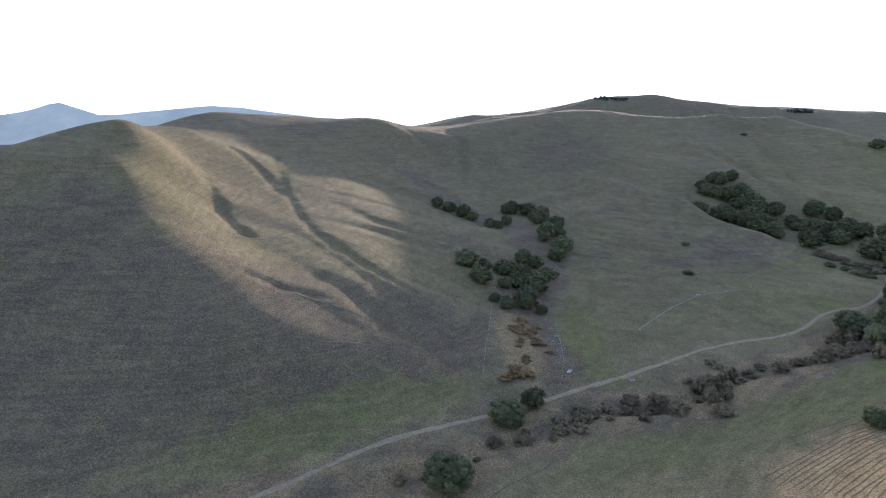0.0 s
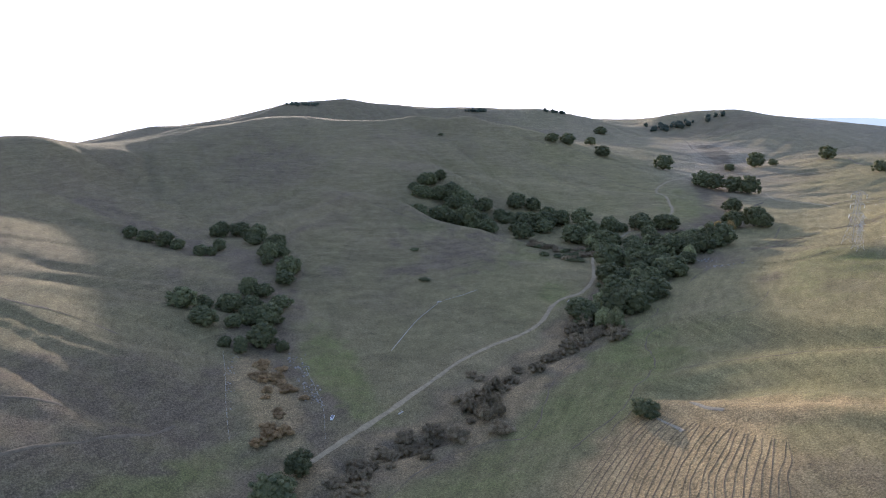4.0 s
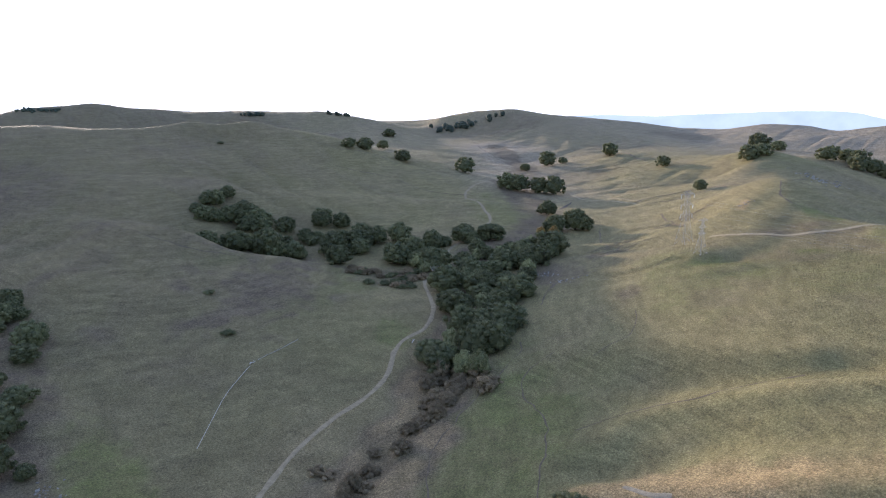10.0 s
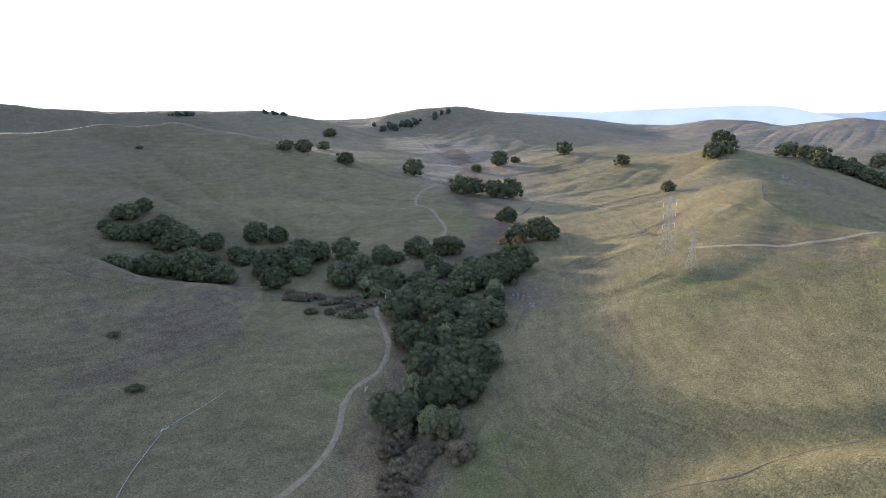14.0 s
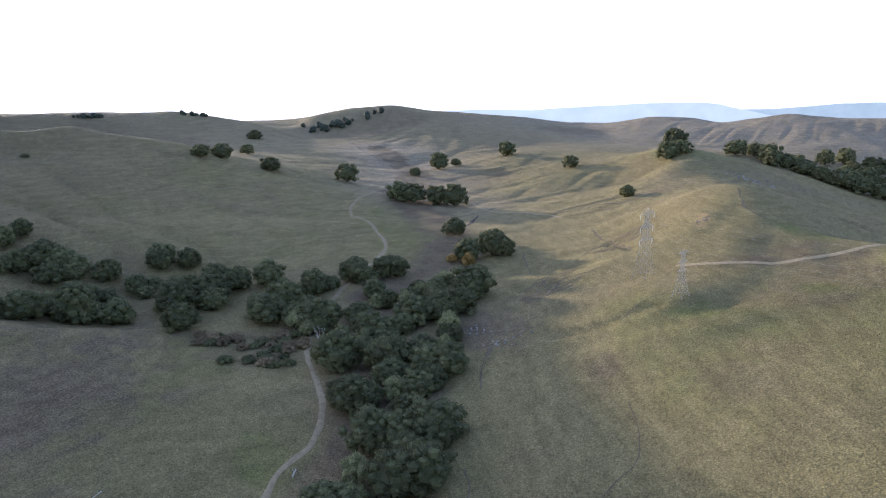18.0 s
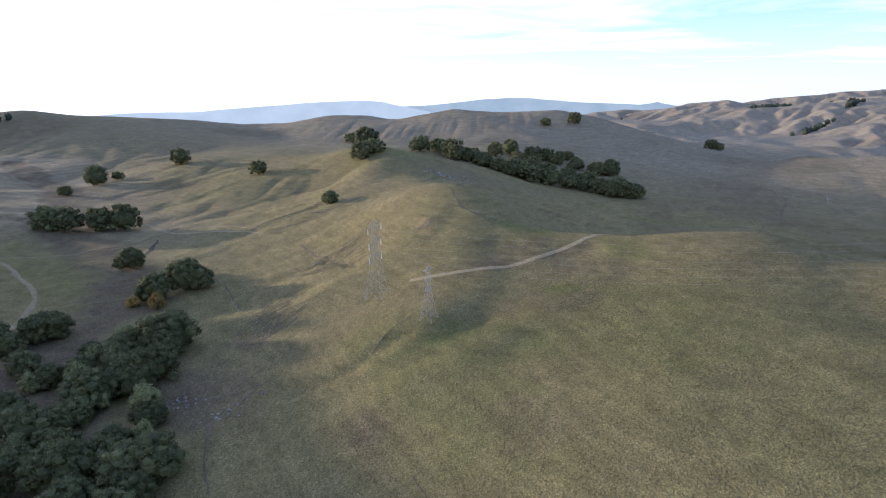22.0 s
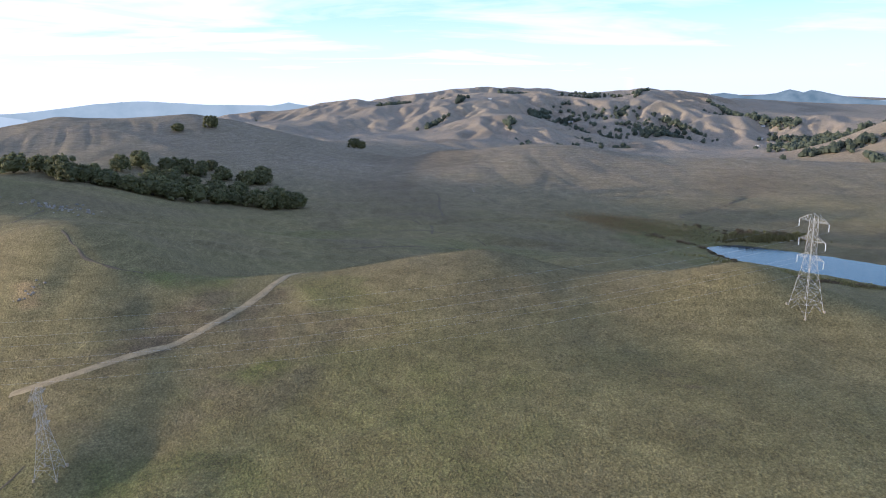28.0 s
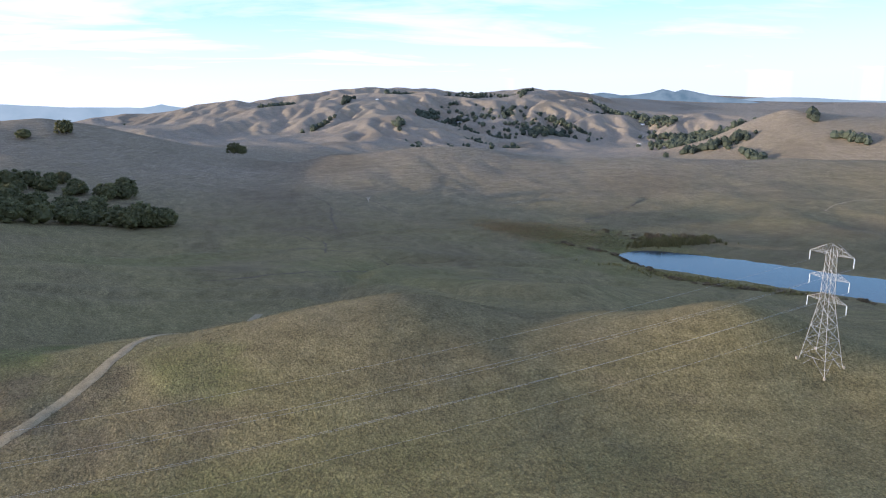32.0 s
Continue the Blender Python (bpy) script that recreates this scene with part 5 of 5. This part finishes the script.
thicket("oak_tree", "oaks of the far grove", "dark oak tree in the grove below the round hill", FAR_OAKS, 8, 15, 22, [(1110, 205), (1115, 180), (1090, 150), (1075, 158), (1085, 200)], 42)


# ---------------------------------------------------------------- transmission towers
def tower(x, y, high, turn, label, strings=True):
    """A lattice tower for two circuits: four legs, braced faces, three pairs of arms with insulators."""
    base = float(min(ground_z(x + a, y + b) for a in (-4, 4) for b in (-4, 4)))
    ob = thing("transmission_tower", label, "pylon", "transmission towers", (x, y, base), radians(turn))
    h, r = high, 0.028 + 0.030 * high / 36
    levels = [(0.0, 0.115), (0.13, 0.096), (0.25, 0.079), (0.36, 0.063), (0.46, 0.049), (0.56, 0.036), (0.64, 0.033), (0.72, 0.031), (0.79, 0.029), (0.86, 0.027), (0.93, 0.025)]
    corner = ((1, 1), (-1, 1), (-1, -1), (1, -1))

    def at(k, level):
        z, half = levels[level]
        return np.array([corner[k % 4][0] * half * h, corner[k % 4][1] * half * h, z * h])

    for k in range(4):
        leg = Shape()
        foot = at(k, 0)
        leg.beam(foot + (0, 0, 0.2), at(k, 1), r * 1.25, r * 1.2)
        for n in range(1, len(levels) - 1):
            leg.beam(at(k, n), at(k, n + 1), r * 1.15, r)
        part("leg", leg, STEEL, ob)
        wx, wy = x + foot[0] * math.cos(radians(turn)) - foot[1] * math.sin(radians(turn)), y + foot[0] * math.sin(radians(turn)) + foot[1] * math.cos(radians(turn))
        drop = float(ground_z(wx, wy)) - base
        part("footing", Shape().beam(foot + (0, 0, drop - 0.8), foot + (0, 0, drop + 0.7), 0.38, 0.32, 8), CONCRETE, ob, "pale concrete footing")
    for k in range(4):
        for n in range(len(levels) - 1):
            brace = Shape()
            a, b, c, d = at(k, n), at(k + 1, n), at(k, n + 1), at(k + 1, n + 1)
            if n == 0:
                mid = (c + d) / 2
                brace.beam(a + (0, 0, 0.3), mid, r * 0.6).beam(b + (0, 0, 0.3), mid, r * 0.6).beam((a + c) / 2, (a + mid) / 2, r * 0.5).beam((b + d) / 2, (b + mid) / 2, r * 0.5)
            else:
                brace.beam(a, d, r * 0.6).beam(b, c, r * 0.6)
            brace.beam(c, d, r * 0.6)
            part("brace", brace, STEEL, ob)
    for z, reach, rise in ((0.555, 0.150, 0.055), (0.725, 0.150, 0.055), (0.905, 0.165, 0.075)):
        for s in (1, -1):
            arm = Shape()
            half = 0.030 * h
            tip = np.array([s * reach * h, 0, z * h])
            low = [np.array([s * half, q * half, z * h]) for q in (1, -1)]
            high_pts = [np.array([s * half * 0.8, q * half * 0.8, (z + rise) * h]) for q in (1, -1)]
            for p in low + high_pts:
                arm.beam(p, tip, r * 0.7, r * 0.6)
            for t in (0.25, 0.5, 0.75):
                pts = [p + (tip - p) * t for p in low + high_pts]
                arm.beam(pts[0], pts[1], r * 0.45).beam(pts[0], pts[2], r * 0.45).beam(pts[1], pts[3], r * 0.45)
                nxt = [p + (tip - p) * (t - 0.25) for p in low + high_pts]
                arm.beam(nxt[0], pts[2], r * 0.4).beam(nxt[1], pts[3], r * 0.4).beam(nxt[0], pts[1], r * 0.4)
            crossarm = part("crossarm", arm, STEEL, ob)
            if not strings:
                continue
            chain = Shape()
            for k in range(9):
                top = tip - (0, 0, 0.2 + k * 0.27 * h / 36)
                chain.beam(top, top - (0, 0, 0.22 * h / 36), 0.16 * h / 36, 0.11 * h / 36, 8)
            chain.beam(tip, tip - (0, 0, 0.25), 0.05)
            part("insulator", chain, GLASSY, crossarm, "white string of insulators")
    peak = Shape()
    for k in range(4):
        peak.beam(at(k, len(levels) - 1), (0, 0, 0.985 * h), r * 0.8, r * 0.5)
    part("peak", peak, STEEL, ob)
    return ob


tower(442, 86, 37.5, -2, "tall grey steel lattice tower on the hill crest")
tower(517.5, 366, 45, -14, "tall slender grey steel lattice tower on the slope")
tower(467.5, 330, 26.5, -20, "short grey steel lattice tower beside the dirt road", False)



def hang_line(name, a, b, sag, label):
    """The six conductors that hang between two towers: three pairs of arms on each."""
    ob = thing(name, label, "cable", at=(0, 0, 0))
    tips = []
    for x, y, high, turn in (a, b):
        base = float(min(ground_z(x + p, y + q) for p in (-4, 4) for q in (-4, 4)))
        for z, reach in ((0.555, 0.150), (0.725, 0.150), (0.905, 0.165)):
            for s in (1, -1):
                tips.append(np.array([x + s * reach * high * math.cos(radians(turn)), y + s * reach * high * math.sin(radians(turn)), base + z * high - 2.7 * high / 36]))
    for start, end in zip(tips[:6], tips[6:]):
        wire = Shape()
        u = np.linspace(0, 1, 25)[:, None]
        line = start + (end - start) * u - np.array([0, 0, 4 * sag]) * u * (1 - u)
        for p, q in zip(line[:-1], line[1:]):
            wire.beam(p, q, 0.022, 0.022, 4)
        part("conductor", wire, STEEL, ob)


hang_line("power_line", (442, 86, 37.5, -2), (517.5, 366, 45, -14), 6.5, "thin grey power line hanging between two towers")

# ---------------------------------------------------------------- pond, reeds, marsh
POND_Z = -37.0
shore = along([(840, -225), (820, -275), (757, -312), (715, -328), (671, -345), (600, -366), (530, -365), (520, -300), (580, -270), (639, -250), (662, -235), (690, -215), (715, -205), (761, -205), (840, -225)], 6.0)[:-1]
rim = np.c_[shore + np.c_[value_noise(shore[:, 0], shore[:, 1], 18, 90), value_noise(shore[:, 0], shore[:, 1], 18, 91)] * 3, np.full(len(shore), POND_Z)]
pond_mesh = bpy.data.meshes.new("water")
pond_mesh.from_pydata(rim.tolist(), [], [tuple(range(len(rim)))])
pond = new("water", pond_mesh)
pond_mesh.materials.append(WATER)
tagged(pond, "calm blue farm pond below the hills", "pond", kind="structure")


def tufts(name, label, spots, height, mat, blades, seed, flare=0.5):
    """Upright blades in bunches, as one mass."""
    rng = np.random.default_rng(seed)
    n = len(spots)
    z = ground_z(spots[:, 0], spots[:, 1])
    base = np.repeat(np.c_[spots, z - 0.03], blades, 0)
    hh = np.repeat(height * rng.uniform(0.5, 1.3, n), blades) * rng.uniform(0.6, 1.1, n * blades)
    a = rng.uniform(0, 6.283, n * blades)
    lean = np.c_[np.cos(a), np.sin(a)]
    off = lean * (hh * rng.uniform(0.05, 0.35, n * blades))[:, None]
    wide = (hh * 0.16)[:, None] * np.c_[-lean[:, 1], lean[:, 0]]
    p = base.copy()
    p[:, :2] += off
    tip = p.copy()
    tip[:, :2] += lean * (hh * flare)[:, None]
    tip[:, 2] += hh
    v = np.stack([p - np.c_[wide, np.zeros(len(p))], p + np.c_[wide, np.zeros(len(p))], tip], 1).reshape(-1, 3)
    me = mesh_of(name, v, np.arange(len(v)).reshape(-1, 3))
    me.materials.append(mat)
    return tagged(new(name, me), label, "grass", kind="stuff")


def scatter(count, cx, cy, rx, ry, turn, seed, keep=None):
    rng = np.random.default_rng(seed)
    u, v = rng.normal(size=(2, count)) * [[rx * 0.55], [ry * 0.55]]
    c, s = math.cos(radians(turn)), math.sin(radians(turn))
    p = np.c_[cx + u * c - v * s, cy + u * s + v * c]
    return p if keep is None else p[keep(p[:, 0], p[:, 1])]


tufts("reeds", "brown and green reeds on the pond's shore", scatter(1700, 820, -295, 32, 8, 62, 201), 4.2, REED, 7, 202, 0.25)
tufts("reeds", "low reeds along the near bank of the pond", scatter(900, 715, -216, 75, 7, 22, 203), 2.4, REED, 6, 204, 0.3)
tufts("marsh_grass", "rusty marsh grass above the pond", scatter(4200, 955, -205, 62, 36, 27, 205), 1.0, RUST_LEAF, 6, 206, 1.2)
tufts("marsh_grass", "green marsh plants above the pond", scatter(5600, 900, -230, 85, 34, 27, 207), 1.0, REED, 6, 208, 1.2)
tufts("grass_tufts", "coarse dry grass tufts on the hillside", scatter(52000, 430, 180, 200, 140, 20, 209), 0.42, TUFT, 4, 210)
tufts("grass_tufts", "coarse dry grass tufts on the slope by the road", scatter(26000, 480, 290, 140, 90, 30, 211), 0.42, TUFT, 4, 212)
tufts("grass_tufts", "dark tussocks of coarse grass on the hillside", scatter(6000, 450, 210, 210, 150, 20, 213, lambda x, y: value_noise(x, y, 22, 57) + 0.7 * value_noise(x, y, 7, 58) > 0.75), 0.6, TUSSOCK, 6, 214)

for k, (x, y) in enumerate(along([(600, -262), (648, -246), (668, -234), (690, -216), (715, -205), (745, -201), (772, -205), (806, -214), (836, -222), (862, -214), (890, -198)], 5.5)):
    plant("brush", "brown leafless brush on the pond's bank", "bush", "brush round the pond", BRUSHES[k % 4], x + 1.5 * math.sin(k * 2.4), y + 2 * math.cos(k * 1.7), 5.5 + 2.5 * math.sin(k * 1.3), 0.8, k * 1.1, 0.1)
for k in range(34):
    u = k / 33
    plant("reed_clump", "tall brown reed clump on the pond's far bank", "reeds", "reed clumps by the pond", (BRUSHES if k % 3 else REED_CLUMPS)[k % 2], 848 - 46 * u + 5 * math.sin(k * 2.7), -284 - 50 * u + 5 * math.cos(k * 4.1), 9 + 2 * math.sin(k * 1.7), 1.2 + 0.2 * math.sin(k), k * 0.9, 0.1)
for k in range(12):
    plant("brush", "brown leafless brush among the marsh plants", "bush", "brush round the pond", BRUSHES[k % 4], 905 - 6 * k + 4 * math.sin(k * 3.1), -268 - 1.5 * k + 6 * math.cos(k * 2.3), 5 + 1.5 * math.sin(k), 0.7, k, 0.1)

# ---------------------------------------------------------------- stones, fences, dead wood
def stone_mesh(seed):
    shape = Shape()
    blob(shape, np.zeros(3), np.array([1.0, 0.8, 0.6]), np.random.default_rng(seed), 5, 7, 0.3)
    return shape.mesh("stone", STONE)


STONES = [stone_mesh(k) for k in range(300, 305)]


def stones(count, line, wide, size, label, group, seed):
    rng = np.random.default_rng(seed)
    c = along(line, 1.5)
    for _ in range(count):
        x, y = c[rng.integers(len(c))] + rng.normal(size=2) * wide
        s = size * rng.uniform(0.4, 1.3)
        ob = new("stone", STONES[rng.integers(len(STONES))])
        ob.matrix_world = Matrix.LocRotScale((x, y, float(ground_z(x, y)) + 0.15 * s), Euler((0, 0, rng.uniform(0, 6.28))), (s, s, s))
        tagged(ob, label, "rock", group)


stones(110, [(72, 420), (73, 400), (70, 372), (67, 345)], 2.6, 0.6, "pale grey stone in the rubble beside the ravine", "rubble beside the ravine", 310)
stones(40, [(40, 425), (33, 400), (24, 360)], 1.5, 0.45, "pale stone at the edge of the ravine", "rubble beside the ravine", 311)
stones(60, [(838, 366), (862, 372)], 13.0, 1.3, "weathered grey rock of the outcrop on the hill", "rock outcrop", 312)
stones(22, [(421, 434), (425, 428), (431, 437)], 3.5, 0.8, "pale stone on the bare creek bank", "stones on the bank", 316)
stones(14, [(425, 398), (408, 412)], 4.0, 0.9, "pale stone on the bare bank", "stones on the bank", 313)
stones(16, [(588, 356), (600, 347)], 2.0, 0.7, "pale stone on the bare scar", "stones on the scar", 314)


def dead_tree(x, y, high, seed, label):
    rng = np.random.default_rng(seed)
    ob = thing("dead_tree", label, "tree", at=(x, y, float(ground_z(x, y)) - 0.1))
    top = limb(trunk := Shape(), (0, 0, 0), np.array([0.4, 0.2, high * 0.45]), high * 0.035, high * 0.024, rng)
    part("trunk", trunk, DEAD_WOOD, ob)
    for k in range(7):
        branch = Shape()
        a = k * 0.9 + rng.uniform(-0.3, 0.3)
        end = np.array([math.cos(a) * high * rng.uniform(0.2, 0.4), math.sin(a) * high * rng.uniform(0.2, 0.4), high * rng.uniform(0.65, 1.0)])
        start = np.array([0.3, 0.15, high * rng.uniform(0.25, 0.42)])
        tip = limb(branch, start, end, high * 0.018, high * 0.006, rng, 4)
        for _ in range(3):
            mid = start + (tip - start) * rng.uniform(0.45, 0.85)
            limb(branch, mid, mid + rng.normal(size=3) * high * 0.1 + (0, 0, high * 0.06), high * 0.007, high * 0.003, rng, 2)
        part("branch", branch, DEAD_WOOD, ob)
    return ob


dead_tree(379, 503, 11, 320, "bleached leafless dead tree beside the track")
dead_tree(1181, -116, 9, 321, "small leafless tree in the grassy bowl")


def pipe(line, label):
    """An old water pipe that lies on the ground from stand to stand."""
    c = along(line, 6.0)
    ob = thing("water_pipe", label, "pipe", at=(0, 0, 0))
    z = ground_z(c[:, 0], c[:, 1]) + 0.2
    for k in range(len(c) - 1):
        part("pipe_length", Shape().beam((*c[k], z[k]), (*c[k + 1], z[k + 1]), 0.15, 0.15, 8), DEAD_WOOD, ob)
    for k in range(0, len(c), 2):
        part("stand", Shape().box((c[k][0] - 0.3, c[k][1] - 0.3, z[k] - 0.9), (c[k][0] + 0.3, c[k][1] + 0.3, z[k] - 0.18)), CONCRETE, ob)
    return ob


pipe([(133, 407), (164, 441), (180, 455), (193, 464)], "thin pale pipe running down the grassy slope")
pipe([(200, 467), (218, 471), (232, 474)], "weathered pale pipe lying across the slope")


def log_on_ground(x, y, long, turn, label):
    rng = np.random.default_rng(int(x))
    ob = thing("fallen_log", label, "log", "fallen logs", (x, y, float(ground_z(x, y)) + 0.25), radians(turn))
    part("stem", (s := Shape(), limb(s, (-long / 2, 0, 0), (long / 2, 0, 0.1), 0.4, 0.2, rng, 4))[0], DEAD_WOOD, ob, smooth_faces=True)
    part("stub", (s := Shape(), limb(s, (long * 0.2, 0, 0), (long * 0.3, 1.2, 0.7), 0.15, 0.06, rng, 2))[0], DEAD_WOOD, ob)
    return ob


log_on_ground(283, 425, 6, 35, "pale fallen log beside the dirt track")
log_on_ground(196, 466, 5, 20, "bleached fallen log beside the pipe")
log_on_ground(106, 330, 4, 30, "small grey log beside the dirt track")


def fence(line, label, gap=6.0):
    c = along(line, gap)
    ob = thing("fence", label, "fence", "wire fences", (0, 0, 0))
    z = ground_z(c[:, 0], c[:, 1])
    for k, (x, y) in enumerate(c):
        part("post", Shape().beam((x, y, z[k] - 0.4), (x, y, z[k] + 1.3), 0.09, 0.08, 6), DEAD_WOOD, ob)
    for lift in (0.4, 0.8, 1.15):
        wire = Shape()
        for k in range(len(c) - 1):
            wire.beam((*c[k], z[k] + lift), (*c[k + 1], z[k + 1] + lift), 0.012, 0.012, 3)
        part("wire", wire, STEEL, ob)


fence([(34, 425), (30, 395), (25, 365), (21, 335)], "old wire fence with grey wooden posts beside the ravine")
fence([(62, 318), (68, 340), (71, 360), (75, 395)], "old wire fence with grey wooden posts beside the ravine")


def trough(x, y, turn, label="white water trough beside the farm track"):
    ob = thing("water_trough", label, "trough", "water troughs", at=(x, y, float(ground_z(x, y))), turn=radians(turn))
    shell = Shape()
    shell.box((-2, -0.7, 0.0), (2, 0.7, 0.12)).box((-2, -0.7, 0.12), (2, -0.58, 0.75)).box((-2, 0.58, 0.12), (2, 0.7, 0.75)).box((-2, -0.58, 0.12), (-1.88, 0.58, 0.75)).box((1.88, -0.58, 0.12), (2, 0.58, 0.75))
    part("basin", shell, WALL_PAINT, ob)
    part("water", Shape().box((-1.87, -0.57, 0.13), (1.87, 0.57, 0.6)), WATER, ob)


trough(70, 332, 60)


# ---------------------------------------------------------------- the far valley: woods and farm buildings
def woods(name, label, spots, size, seed):
    rng = np.random.default_rng(seed)
    shape = Shape()
    for x, y in spots:
        z, s = float(ground_z(x, y)), size * rng.uniform(0.6, 1.3)
        blob(shape, np.array([x, y, z + s * 0.45]), np.array([s * 0.6, s * 0.6, s * 0.55]), rng, 4, 6, 0.28)
        leaves(shape, np.array([x, y, z + s * 0.5]), np.array([s * 0.62, s * 0.62, s * 0.55]), rng, 14, s * 0.16)
    me = shape.mesh(name, HAZY_LEAF)
    return tagged(new(name, me), label, "woods", kind="stuff")


for n, (cx, cy, rx, ry, turn, count) in enumerate(((2500, -1495, 50, 95, 20, 120), (2941, -1638, 70, 16, -60, 26), (3005, -1255, 60, 30, -60, 46), (2900, -1330, 40, 16, 10, 18), (2660, -1712, 130, 12, -10, 46), (2780, -2090, 150, 9, -20, 46), (3215, -1950, 120, 12, -50, 30), (3350, -1770, 90, 14, -55, 26),
                                                   (3560, -1400, 60, 14, -60, 16), (3300, -1000, 120, 18, -30, 34), (3600, -800, 120, 16, -60, 26), (2600, -900, 60, 14, -30, 14), (2900, -700, 90, 16, -60, 20), (1500, -1640, 30, 12, -50, 10), (1340, -1560, 50, 14, 0, 22),
                                                   (2430, -2030, 120, 26, 0, 70), (2200, -1930, 130, 36, 42, 80), (2020, -1770, 130, 40, 42, 90), (1830, -1590, 130, 36, 42, 80), (1650, -1425, 110, 26, 40, 60), (1480, -1370, 90, 14, -20, 34))):
    woods("far_woods", "dark far woods on the brown mountain side", scatter(count, cx, cy, rx, ry, turn, 400 + n), 17, 420 + n)
rng_w = np.random.default_rng(77)
hills = np.c_[rng_w.uniform(2000, 4000, 6000), rng_w.uniform(-2500, 0, 6000)]
hollow = ravines(hills[:, 0], hills[:, 1]) + 0.22 * value_noise(hills[:, 0], hills[:, 1], 260, 48)
woods("far_woods", "dark trees in the ravines of the brown mountain", hills[(hollow > 0.85) & (hills[:, 0] - 0.55 * hills[:, 1] > 2550)][:380], 13, 449)
woods("far_woods", "trees on the skyline ridge below the sun", scatter(40, 480, 1842, 50, 6, -14, 441), 5.5, 442)
woods("far_woods", "trees on the skyline ridge below the sun", scatter(16, 905, 1668, 26, 6, -28, 443), 8, 444)
woods("far_woods", "trees on the skyline ridge below the sun", scatter(14, 1075, 1558, 36, 6, -35, 445), 7, 446)
woods("far_woods", "low woods on the flank of the dome", scatter(40, 1340, 1385, 90, 26, -35, 447), 10, 448)


def farm(x, y, long, wide, turn, label):
    ob = thing("farm_building", label, "building", "far farm buildings", (x, y, float(ground_z(x, y)) - 0.3), radians(turn))
    part("wall", Shape().box((-long / 2, -wide / 2, 0), (long / 2, wide / 2, 5)), WALL_PAINT, ob)
    roof = Shape().add([(-long / 2 - 0.5, -wide / 2 - 0.5, 5), (long / 2 + 0.5, -wide / 2 - 0.5, 5), (long / 2 + 0.5, wide / 2 + 0.5, 5), (-long / 2 - 0.5, wide / 2 + 0.5, 5), (-long / 2 - 0.5, 0, 8), (long / 2 + 0.5, 0, 8)],
                       [(0, 1, 5, 4), (2, 3, 4, 5), (0, 4, 3, 3), (1, 2, 5, 5), (0, 3, 2, 1)])
    part("roof", roof, ROOFING, ob)


for x, y, long, turn in ((1985, -1850, 34, 20), (2080, -1780, 16, 50), (2200, -1700, 14, 10), (2330, -1850, 14, 80), (2460, -1990, 16, 30), (3290, -1150, 14, 40), (2870, -1330, 18, 60)):
    farm(x, y, long, long * 0.5, turn, "white farm building in the far valley")
